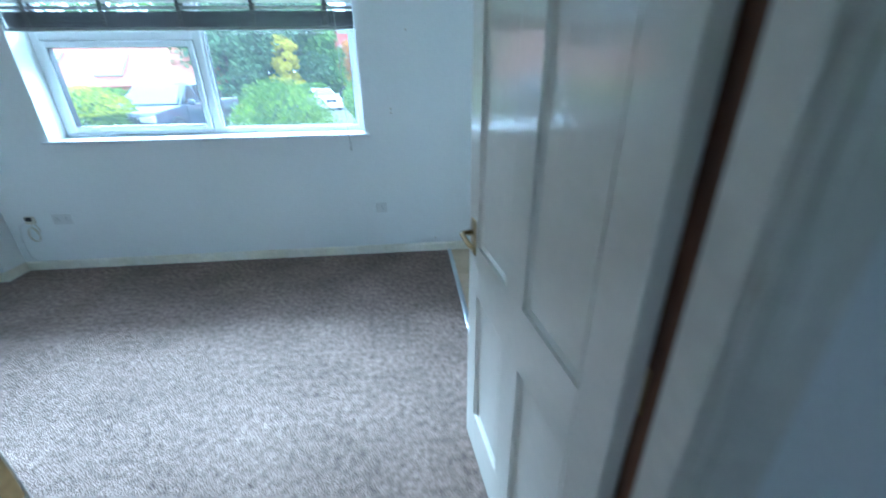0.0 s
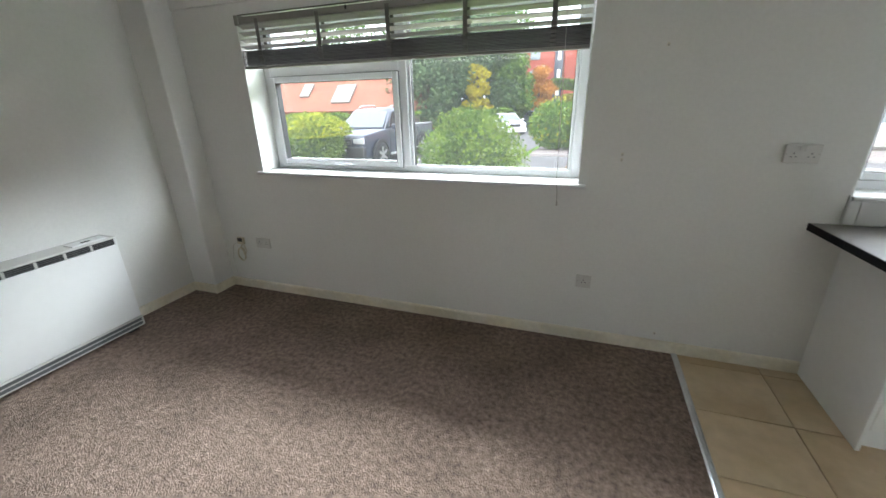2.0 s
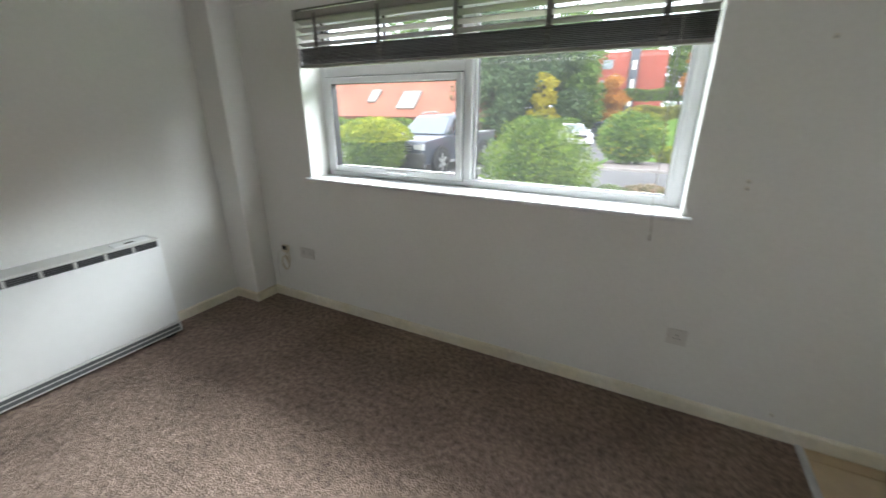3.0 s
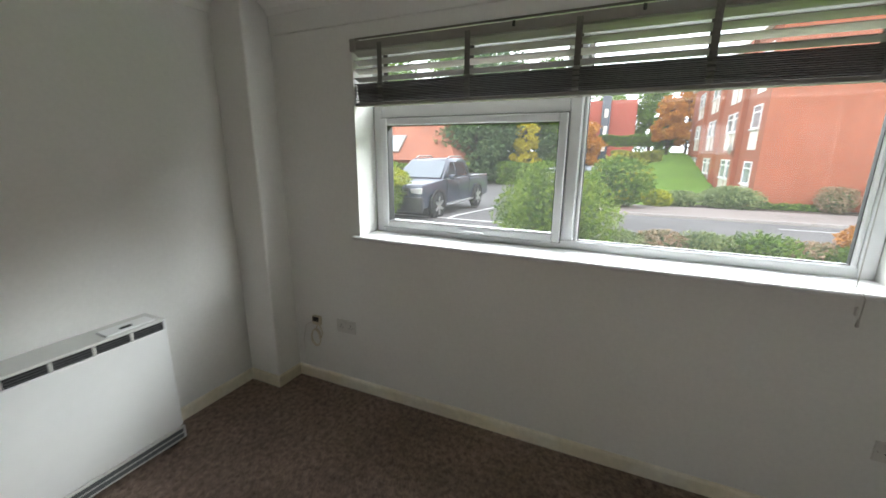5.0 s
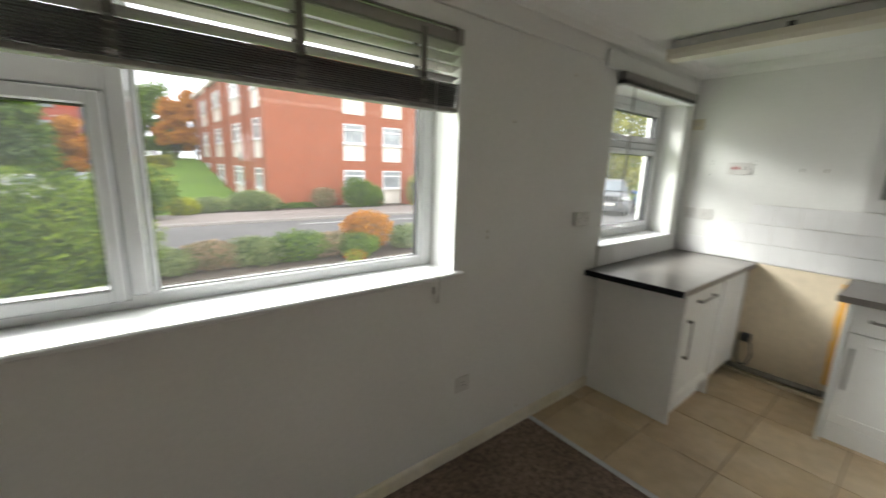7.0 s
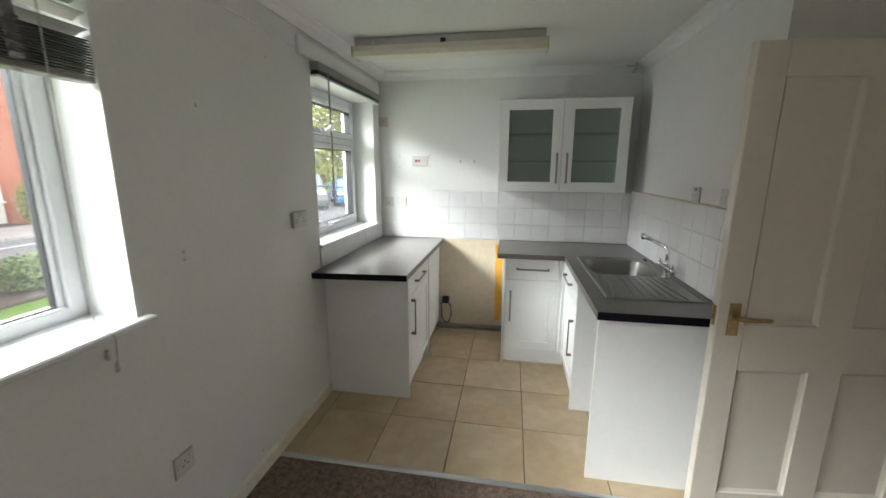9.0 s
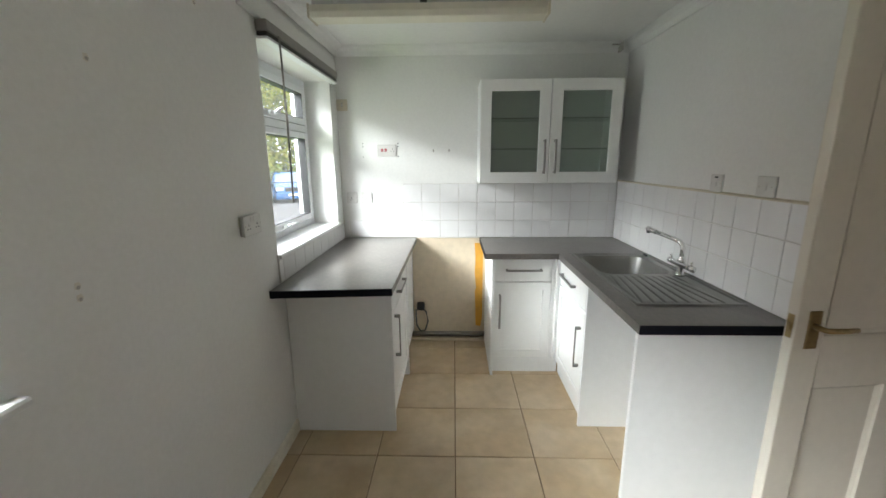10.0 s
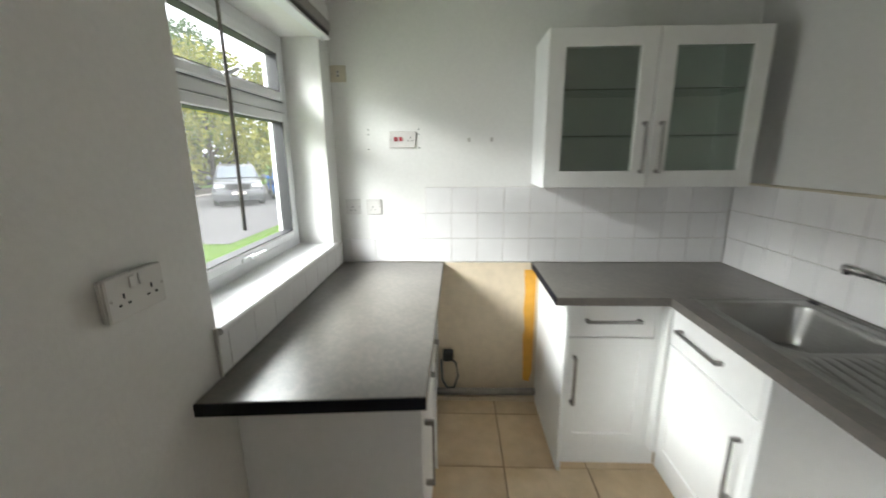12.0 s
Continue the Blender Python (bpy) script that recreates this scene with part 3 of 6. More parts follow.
# ---- windows ----
def upvc_window(name, opening, y, mullion, transoms, label, sill, handles, pane_mat=M_GLASS):
    """A white uPVC window: outer frame, fixed bars, sashes with black gaskets, glass. transoms: per light, the heights of its panes."""
    x0, x1, z0, z1 = opening
    z0 += 0.012
    ob = thing(name, label, "window", ((x0 + x1) / 2, y, z0), kind="structure")
    fr = ring_frame(x0 + 0.002, x1 - 0.002, z0, z1 - 0.001, 0.055, y, y + 0.07, 0.006)
    for m in mullion:
        box(m - 0.03, m + 0.03, y + 0.001, y + 0.069, z0 + 0.05, z1 - 0.05, 0.006, fr)
    bars = [x0 + 0.055] + [v for m in mullion for v in (m - 0.03, m + 0.03)] + [x1 - 0.055]
    panes = []
    for k, heights in enumerate(transoms):
        a, c = bars[2 * k], bars[2 * k + 1]
        for za, zb, opening_sash in heights:
            panes.append((a, c, za, zb, opening_sash))
        for (za, zb, s1), (zc, zd, s2) in zip(heights, heights[1:]):
            box(a - 0.002, c + 0.002, y + 0.002, y + 0.068, zb, zc, 0.005, fr)
    part("window_frame", fr, M_UPVC, ob)
    for a, c, za, zb, opening_sash in panes:
        f = 0.042 if opening_sash else 0.022
        yo = y - 0.016 if opening_sash else y + 0.012
        sash = part("sash", ring_frame(a + 0.002, c - 0.002, za + 0.002, zb - 0.002, f, yo, y + 0.05, 0.006), M_UPVC, ob)
        part("gasket", ring_frame(a + f, c - f, za + f, zb - f, 0.005, yo + 0.006, y + 0.045, 0.0), M_GASKET, sash)
        if opening_sash:
            part("gasket", ring_frame(a - 0.001, c + 0.001, za - 0.001, zb + 0.001, 0.004, y - 0.003, y + 0.002, 0.0), M_GRILLE, sash)
        pane = part("pane", box(a + f - 0.004, c - f + 0.004, y + 0.028, y + 0.034, za + f - 0.004, zb - f + 0.004), pane_mat, ob)
        pane.visible_shadow = False
    for hx, hz, tilt in handles:
        h = box(hx - 0.055, hx + 0.03, y - 0.028, y - 0.015, hz - 0.011, hz + 0.011, 0.004)
        c = bmesh.new()
        prism([(-0.012, -0.008), (0.1, -0.007), (0.112, 0.0), (0.1, 0.007), (-0.012, 0.009)], "y", -0.046, -0.03, 0.003, c)
        merge(h, c, pose(hx, y, hz + 0.002, 0, -tilt, 0))
        part("window_handle", h, M_UPVC, ob, "white espagnolette handle")
    xa, xb, ya, zt = sill
    s = bmesh.new()
    prism([(W - 0.001, zt - 0.017), (y + 0.02, zt - 0.017), (y + 0.02, zt + 0.004), (y - 0.02, zt + 0.002), (W - 0.001, zt)], "x", x0 + 0.003, x1 - 0.003, 0, s)
    prism([(ya + 0.006, zt - 0.022), (W - 0.001, zt - 0.022), (W - 0.001, zt), (ya + 0.006, zt), (ya, zt - 0.006), (ya, zt - 0.016)], "x", xa, xb, 0, s)
    part("window_sill", s, M_SILL, ob, "white painted board sill, slightly marked")
    return ob


upvc_window("window_1", WIN, 3.49, [-1.385], [[(1.09, 1.74, True), (1.815, 2.07, False)], [(1.085, 2.07, False)]],
            "wide white uPVC window with a side opening light", (-2.58, -0.15, 3.268, 1.058), [(-1.93, 1.105, 0)])
upvc_window("window_2", KWIN, 3.49, [], [[(1.105, 1.735, True), (1.785, 2.045, True)]],
            "white uPVC kitchen window with a small top light", (1.10, 2.215, 3.285, 1.056), [(1.62, 1.125, 0), (1.58, 1.815, 22)], M_DUSTYGLASS)


# ---- blinds ----
def venetian(x0, x1, y, ztop, zbot, tapes, open_slats, stacked, label):
    ob = thing("venetian_blind", label, "blind", ((x0 + x1) / 2, y, zbot))
    rail = box(x0 + 0.004, x1 - 0.004, y - 0.026, y + 0.028, ztop - 0.055, ztop - 0.012, 0.003)
    part("headrail", rail, M_HEADRAIL, ob, "taupe headrail")
    part("bracket", box(x0 - 0.004, x0 + 0.03, y - 0.034, y + 0.03, ztop - 0.062, ztop, 0.003), M_HEADRAIL, ob)
    part("bracket", box(x1 - 0.03, x1 + 0.004, y - 0.034, y + 0.03, ztop - 0.062, ztop, 0.003), M_HEADRAIL, ob)
    part("top_strip", box(x0 + 0.03, x1 - 0.03, y - 0.03, y - 0.02, ztop - 0.006, ztop + 0.002, 0.001), M_TAPE, ob)

    def slat(z, tilt, mat):
        s = bmesh.new()
        prism([(-0.025, 0), (-0.012, 0.0018), (0, 0.0024), (0.012, 0.0018), (0.025, 0), (0.025, -0.0032), (0, -0.0012), (-0.025, -0.0032)], "x", x0 + 0.012, x1 - 0.012, 0, s)
        s.transform(pose(0, y, z, tilt, 0, 0))
        part("slat", s, mat, ob)
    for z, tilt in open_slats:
        slat(z, tilt, M_SLAT_LIT)
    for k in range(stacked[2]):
        slat(stacked[0] + (stacked[1] - stacked[0]) * k / (stacked[2] - 1), random.uniform(-2, 2), M_SLAT_SHADED)
    part("bottom_rail", box(x0 + 0.012, x1 - 0.012, y - 0.026, y + 0.026, zbot, zbot + 0.018, 0.003), M_HEADRAIL, ob, "pale wooden bottom rail")
    for t in tapes:
        tp = box(t - 0.013, t + 0.013, y - 0.031, y - 0.0285, stacked[1], ztop - 0.03)
        box(t - 0.013, t + 0.013, y + 0.0295, y + 0.031, stacked[1], ztop - 0.03, 0, tp)
        part("ladder_tape", tp, M_TAPE, ob, "woven ladder tape")
        n, zig = 9, []
        for k in range(n + 1):
            z = zbot + 0.02 + (stacked[1] - zbot - 0.02) * k / n
            zig += [(y - 0.0285 - 0.011 * (k % 2), z), (y - 0.031 - 0.011 * (k % 2), z + 0.004)]
        f = prism([(y - 0.0265, zbot + 0.02)] + zig + [(y - 0.0265, stacked[1] + 0.004)], "x", t - 0.014, t + 0.014)
        part("ladder_tape", f, M_TAPE, ob, "folded ladder tape")
        part("tape_button", lathe([(0.001, -0.004), (0.009, -0.002), (0.009, 0.002)], (t + 0.015, y - 0.006, zbot - 0.002), "z", 10), M_HEADRAIL, ob)
    return ob


blind = venetian(-2.545, -0.19, 3.325, 2.126, 1.788, [-2.364, -1.876, -1.377, -0.889, -0.393],
                 [(2.056, -21), (2.012, -20), (1.969, -20), (1.927, -17)], (1.813, 1.903, 13), "grey wooden venetian blind half drawn up")
part("clip", box(-1.665, -1.652, 3.293, 3.3, 2.09, 2.114, 0.002), M_DARK, blind)
part("clip", box(-1.145, -1.132, 3.293, 3.3, 2.09, 2.114, 0.002), M_DARK, blind)
cd = tube([(-0.315, 3.262, 1.06), (-0.31, 3.255, 1.045), (-0.307, 3.262, 0.99), (-0.305, 3.27, 0.95)], 0.0022, sides=6)
tube([(-0.33, 3.29, 2.06), (-0.325, 3.3, 1.6), (-0.318, 3.31, 1.07), (-0.315, 3.262, 1.06)], 0.0022, cd, sides=6)
part("pull_cord", cd, M_CORD, blind, "grey pull cord")
part("cord_pull", lathe([(0.002, 0.016), (0.004, 0.01), (0.006, -0.012), (0.003, -0.017)], (-0.305, 3.272, 0.945), "z", 10), M_MARK, blind, "grey cord tassel")
cleat = thing("cord_cleat", "small plastic cord cleat screwed to the wall", "cleat", (-0.305, W, 0.985))
part("body", box(-0.31, -0.3, W - 0.014, W, 0.965, 1.0, 0.003), M_PLASTIC, cleat)

kb = thing("venetian_blind", "kitchen venetian blind gathered fully up under its headrail", "blind", (1.65, 3.29, 2.1))
part("headrail", box(1.09, 2.2, 3.245, 3.30, 2.118, 2.165, 0.003), M_HEADRAIL, kb, "grey metal headrail")
s = bmesh.new()
for k in range(4):
    box(1.095, 2.195, 3.249 + 0.002 * (k % 2), 3.298, 2.097 + 0.005 * k, 2.0995 + 0.005 * k, 0, s)
part("slat", s, M_SLAT_SHADED, kb, "gathered dark slats")
part("bottom_rail", box(1.095, 2.195, 3.247, 3.3, 2.082, 2.095, 0.003), M_UPVC, kb, "white bottom rail")
part("tilt_wand", tube([(1.195, 3.235, 2.12), (1.195, 3.232, 1.7), (1.193, 3.236, 1.32)], 0.0055, sides=8), M_PIPE, kb, "thin grey tilt wand")
part("lift_hook", tube([(2.13, 3.27, 2.08), (2.13, 3.262, 2.062), (2.118, 3.262, 2.05), (2.106, 3.266, 2.055)], 0.004, sides=8), M_CHROME, kb)
part("lift_cord", tube([(2.17, 3.295, 2.08), (2.172, 3.3, 1.7), (2.178, 3.3, 1.25)], 0.0013, sides=5), M_CORD, kb)
pelmet = thing("blind_batten", "white painted wooden batten above the kitchen window", "batten", (1.62, W, 2.17))
part("board", box(0.945, 2.3, W - 0.025, W - 0.001, 2.17, 2.27, 0.006), M_WALL, pelmet)


# ---- storage heater ----
def storage_heater():
    y0, y1, xf, zt = 1.28, 2.51, -3.182, 0.722
    ob = thing("storage_heater", "white enamelled electric storage heater against the wall", "heater", ((L + xf) / 2, (y0 + y1) / 2, 0))
    part("body", box(L + 0.03, xf - 0.012, y0 + 0.006, y1 - 0.006, 0.03, zt - 0.012, 0.008, seg=2), M_HEATER, ob)
    part("front_panel", box(xf - 0.014, xf, y0, y1, 0.105, zt - 0.055, 0.004, seg=2), M_HEATER, ob)
    fr = prism([(L + 0.02, zt), (L + 0.02, zt - 0.012), (xf - 0.004, zt - 0.012), (xf + 0.001, zt - 0.008), (xf - 0.006, zt)], "y", y0 - 0.002, y1 + 0.002)
    part("top_plate", fr, M_HEATERTOP, ob, "pale grey top plate")
    g = box(xf - 0.012, xf - 0.004, y0 + 0.01, y1 - 0.012, zt - 0.052, zt - 0.014)
    gr = part("upper_grille", g, M_DARK, ob, "dark slotted outlet grille")
    for k in range(3):
        part("slat", box(xf - 0.007, xf - 0.001, y0 + 0.012, y1 - 0.014, zt - 0.047 + 0.0115 * k, zt - 0.0445 + 0.0115 * k), M_GRILLE, gr)
    n = 8
    for k in range(n):
        y = y1 - 0.02 - (y1 - y0 - 0.04) * (k + 0.9) / n
        part("rib", box(xf - 0.006, xf + 0.0005, y - 0.008, y + 0.008, zt - 0.053, zt - 0.013, 0.002), M_HEATERTOP, gr)
    part("end_cap", box(xf - 0.03, xf + 0.001, y1 - 0.014, y1 + 0.003, zt - 0.055, zt - 0.002, 0.003), M_HEATER, ob)
    lg = part("lower_grille", box(xf - 0.008, xf + 0.008, y0, y1 + 0.004, 0.028, 0.1, 0.003), M_HEATERTOP, ob, "grey slotted inlet grille")
    for z in (0.041, 0.07):
        part("slot", box(xf + 0.0078, xf + 0.0095, y0 + 0.02, y1 - 0.012, z, z + 0.021), M_GRILLE, lg)
    part("foot", box(L + 0.05, xf - 0.02, y0 + 0.03, y0 + 0.1, 0, 0.032), M_DARK, ob)
    part("foot", box(L + 0.05, xf - 0.02, y1 - 0.1, y1 - 0.03, 0, 0.032), M_DARK, ob)
    c = prism([(L + 0.075, zt - 0.001), (xf - 0.022, zt - 0.001), (xf - 0.028, zt + 0.006), (L + 0.085, zt + 0.009)], "y", y1 - 0.24, y1 - 0.03, 0.002)
    cp = part("control_panel", c, M_HEATER, ob, "raised control cover")
    part("dial_slot", box(xf - 0.07, xf - 0.045, y1 - 0.17, y1 - 0.12, zt + 0.0065, zt + 0.0085), M_DARK, cp)


storage_heater()


# ---- sockets and switches ----
def plate_on(axis, u, z, w, h, wallpos, name, label, mat=M_PLASTIC, sign=-1):
    """A faceplate on a wall. axis: the wall's normal, u: place along the wall."""
    ob = thing(name, label, name.replace("_", " "), (u, wallpos, z) if axis == "y" else (wallpos, u, z), group="plug sockets" if name == "socket" else "")

    def bx(u0, u1, z0, z1, d0, d1, bev=0.0):
        lo, hi = sorted((wallpos + sign * d0, wallpos + sign * d1))
        return box(u + u0, u + u1, lo, hi, z + z0, z + z1, bev) if axis == "y" else box(lo, hi, u + u0, u + u1, z + z0, z + z1, bev)
    part("plate", bx(-w / 2, w / 2, -h / 2, h / 2, 0, 0.010, 0.003), mat, ob)
    return ob, bx


def holes(ob, bx, u, z=0.0):
    for du, dz, a, c in ((0, 0.011, 0.0022, 0.005), (-0.011, -0.006, 0.0035, 0.0022), (0.011, -0.006, 0.0035, 0.0022)):
        part("socket_hole", bx(u + du - a, u + du + a, z + dz - c, z + dz + c, 0.0098, 0.0108), M_DARK, ob)


def rocker(ob, bx, u, z, mat=M_PLASTIC, w=0.007, h=0.012):
    part("rocker", bx(u - w, u + w, z - h, z + h, 0.009, 0.0135, 0.0015), mat, ob)


def screws(ob, bx, *us):
    for u in us:
        part("screw", bx(u - 0.0028, u + 0.0028, -0.0028, 0.0028, 0.0095, 0.0107), M_MARK, ob)


ob, bx = plate_on("y", -0.101, 0.43, 0.092, 0.088, W, "socket", "single white plug socket low on the window wall")
holes(ob, bx, 0), screws(ob, bx, -0.036, 0.036), rocker(ob, bx, 0.026, 0.028)
ob, bx = plate_on("y", -2.685, 0.442, 0.148, 0.088, W, "socket", "double white plug socket low on the window wall")
holes(ob, bx, -0.036), holes(ob, bx, 0.036), screws(ob, bx, -0.066, 0.066), rocker(ob, bx, -0.012, 0.028), rocker(ob, bx, 0.012, 0.028)
ob, bx = plate_on("y", 0.842, 1.258, 0.148, 0.09, W - 0.013, "socket", "double switched plug socket on a surface box beside the kitchen window")
holes(ob, bx, -0.036, -0.008), holes(ob, bx, 0.036, -0.008), rocker(ob, bx, -0.012, 0.026), rocker(ob, bx, 0.012, 0.026), screws(ob, bx, -0.066, 0.066)
part("mounting_box", box(0.77, 0.914, W - 0.0132, W - 0.0005, 1.215, 1.301, 0.003), M_PLASTIC, ob)
ob, bx = plate_on("x", 2.925, 1.61, 0.148, 0.09, E, "cooker_switch", "white cooker control plate with two red rocker switches")
for u in (0.036, 0.008):
    part("red_rocker", bx(u - 0.009, u + 0.009, -0.008, 0.014, 0.009, 0.014, 0.002), M_RED, ob, "red rocker switch")
    part("rocker_mark", bx(u - 0.0012, u + 0.0012, -0.004, 0.008, 0.0138, 0.0145), M_PLASTIC, ob)
holes(ob, bx, -0.045)
screws(ob, bx, -0.066, 0.066)
for y in (3.222, 3.102):
    ob, bx = plate_on("x", y, 1.238, 0.086, 0.088, E, "socket", "single switched plug socket above the kitchen tiles")
    holes(ob, bx, 0.004, -0.012), rocker(ob, bx, -0.026, 0.022), screws(ob, bx, -0.035, 0.035)
ob, bx = plate_on("x", 3.262, 1.955, 0.084, 0.084, E, "fused_outlet", "old cream fused outlet plate high in the corner", M_OLDPLASTIC)
part("fuse_slot", bx(-0.006, 0.006, -0.016, 0.016, 0.0095, 0.0115), M_PLASTIC, ob)
screws(ob, bx, -0.032, 0.032)
for dz in (-0.01, 0.01):
    part("terminal", bx(-0.004, 0.004, dz - 0.004, dz + 0.004, 0.011, 0.0122), M_DARK, ob)
ob, bx = plate_on("y", 0.835, 1.413, 0.104, 0.088, S, "switch", "white light switch above the sink tiles", sign=1)
rocker(ob, bx, 0, 0, M_PLASTIC, 0.008, 0.014), screws(ob, bx, -0.034, 0.034)
ob, bx = plate_on("y", 1.152, 1.41, 0.09, 0.088, S, "fused_switch", "white fused switch with a neon light above the sink", sign=1)
rocker(ob, bx, 0, -0.004, M_PLASTIC, 0.006, 0.012), screws(ob, bx, -0.034, 0.034)
part("neon", bx(-0.012, 0.012, 0.026, 0.034, 0.0095, 0.0115), M_DARK, ob)
# telephone point with a loop of loose flex
ph = thing("telephone_socket", "small telephone point with a coil of loose cream flex", "socket", (-2.925, W, 0.445))
part("box", box(-2.96, -2.89, W - 0.022, W, 0.415, 0.475, 0.003), M_OLDPLASTIC, ph)
part("opening", box(-2.95, -2.9, W - 0.024, W - 0.0215, 0.44, 0.472), M_DARK, ph)
lp = [(-2.915, W - 0.012, 0.42)]
for k in range(30):
    a = math.pi / 2 - 2 * math.pi * k / 13
    lp.append((-2.935 + 0.038 * math.cos(a) + 0.003 * k / 6, W - 0.014 - 0.0009 * k, 0.325 + 0.06 * math.sin(a) + 0.004 * math.sin(k)))
lp += [(-2.89, W - 0.02, 0.33), (-2.88, W - 0.014, 0.36), (-2.905, W - 0.012, 0.415)]
part("flex", tube(lp, 0.0042, sides=7), M_OLDPLASTIC, ph, "coiled cream flex", True)
fx = tube([(-2.96, W - 0.01, 0.43), (-3.03, W - 0.006, 0.39), (-3.06, W - 0.005, 0.27), (-3.05, W - 0.008, 0.12), (-3.0, W - 0.012, 0.085), (-2.86, W - 0.012, 0.083)], 0.003, sides=6)
part("flex", fx, M_PLASTIC, ph, "thin white cable down the wall", True)
# cooker lead on the old plaster
pl = thing("plug_and_lead", "black plug with a loop of grey lead on the plaster", "plug", (E, 2.7, 0.31))
part("plug", box(E - 0.06, E - 0.004, 2.645, 2.71, 0.28, 0.345, 0.012, seg=2), M_DARK, pl)
part("lead", tube([(E - 0.03, 2.67, 0.3), (E - 0.05, 2.63, 0.27), (E - 0.06, 2.615, 0.19), (E - 0.05, 2.64, 0.1), (E - 0.04, 2.685, 0.09), (E - 0.03, 2.715, 0.14), (E - 0.03, 2.72, 0.28)], 0.007, sides=8), M_GRILLE, pl, "", True)
pp = thing("pipe", "grey painted pipe along the foot of the wall", "pipe", (E - 0.03, 2.4, 0.0))
part("pipe_run", tube([(E - 0.028, 2.13, 0.062), (E - 0.028, 2.4, 0.058), (E - 0.028, 3.1, 0.055)], 0.022, sides=12), M_PIPE, pp, "", True)
part("support_board", box(E - 0.045, E - 0.005, 2.13, 3.1, 0.0, 0.026, 0.003), M_CREAMWALL, pp)

# fixing holes and filler marks left on the walls
marks = ((0.175, 1.782, "y"), (0.655, 2.075, "y"), (0.03, 1.235, "y"), (0.03, 1.205, "y"), (0.36, 0.12, "y"))
for u, z, ax in marks:
    mk = thing("wall_plug", "old grey wall plug in chipped plaster", "wall plug", (u, W, z), group="old wall plugs")
    part("plug", lathe([(0.001, -0.003), (0.005, -0.002), (0.005, 0.004)], (u, W, z), "y", 10), M_MARK, mk)
    part("chip", prism([(u - 0.007, z + 0.012), (u - 0.009, z - 0.003), (u + 0.001, z - 0.008), (u + 0.008, z + 0.004), (u + 0.003, z + 0.013)], "y", W - 0.0012, W + 0.001), M_FRAMEPAINT, mk)
for y, z in ((3.115, 1.665), (3.115, 1.64), (3.117, 1.56), (2.835, 1.665), (2.835, 1.64), (2.832, 1.565)):
    mk = thing("screw_hole", "small dark screw hole in the plaster", "hole", (E, y, z), group="screw holes in the end wall")
    part("hole", lathe([(0.001, -0.0015), (0.004, -0.001), (0.004, 0.002)], (E, y, z), "x", 8), M_DARK, mk)
for y in (2.555, 2.43):
    mk = thing("wall_plug", "old brown wall plug in the plaster", "wall plug", (E, y, 1.6), group="old wall plugs")
    part("plug", lathe([(0.001, -0.006), (0.006, -0.004), (0.005, 0.003)], (E, y, 1.6), "x", 10), M_MARK, mk)
    part("chip", box(E - 0.002, E + 0.001, y - 0.006, y + 0.006, 1.598, 1.618), M_MARK, mk)
brk = thing("pipe_bracket", "stub of an old bracket in the ceiling corner", "bracket", (E - 0.05, 1.19, 2.31))
part("bracket", box(E - 0.09, E - 0.01, 1.165, 1.178, 2.3, 2.36, 0.004), M_MARK, brk)
part("bracket", box(E - 0.05, E - 0.01, 1.178, 1.235, 2.345, 2.358, 0.003), M_MARK, brk)


# ---- kitchen units ----
def bar_handle(centre, length, along, out, parent):
    """A square-section bow handle. along and out are unit axes."""
    c, a, o = Vector(centre), Vector(along), Vector(out)
    side = a.cross(o)
    h = bmesh.new()

    def bar(p, q, r):
        lo = [min(v) for v in zip(p, q)]
        hi = [max(v) for v in zip(p, q)]
        box(lo[0] - r[0], hi[0] + r[0], lo[1] - r[1], hi[1] + r[1], lo[2] - r[2], hi[2] + r[2], 0.0015, h)
    r = [0.0072 * abs(side[k]) + 0.0035 * abs(o[k]) + 0.0001 for k in range(3)]
    bar(c + a * (length / 2) + o * 0.028, c - a * (length / 2) + o * 0.028, r)
    for s in (-1, 1):
        e = c + a * (s * (length / 2 - 0.008))
        r = [0.0071 * abs(side[k]) + 0.008 * abs(a[k]) + 0.0001 for k in range(3)]
        bar(e, e + o * 0.03, r)
    return part("handle", h, M_HANDLE, parent, "satin nickel bow handle")


def shaker(axis, u0, u1, z0, z1, face, out, parent, name="door", rail=0.075, plain=False):
    """A door or drawer front with a recessed middle panel. axis: which world axis it runs along; face: its front plane; out: +1 or -1."""
    t = 0.02
    a, b2 = sorted((face, face - out * t))
    m = bmesh.new()

    def bx(p, q, r, s, d0, d1, bev):
        lo, hi = sorted((face - out * d0, face - out * d1))
        box(*((p, q, lo, hi, r, s) if axis == "x" else (lo, hi, p, q, r, s)), bev, m)
    if plain:
        bx(u0, u1, z0, z1, 0, t, 0.003)
    else:
        bx(u0, u1, z0, z1, 0, t, 0.003)
        m.normal_update()
        way = Vector((0, out, 0) if axis == "x" else (out, 0, 0))
        front = max((f for f in m.faces if f.normal.dot(way) > 0.99), key=lambda f: f.calc_area())
        bmesh.ops.inset_region(m, faces=[front], thickness=rail, depth=0.0)
        bmesh.ops.inset_region(m, faces=[front], thickness=0.004, depth=-0.007)
    return part(name, m, M_UNIT, parent)


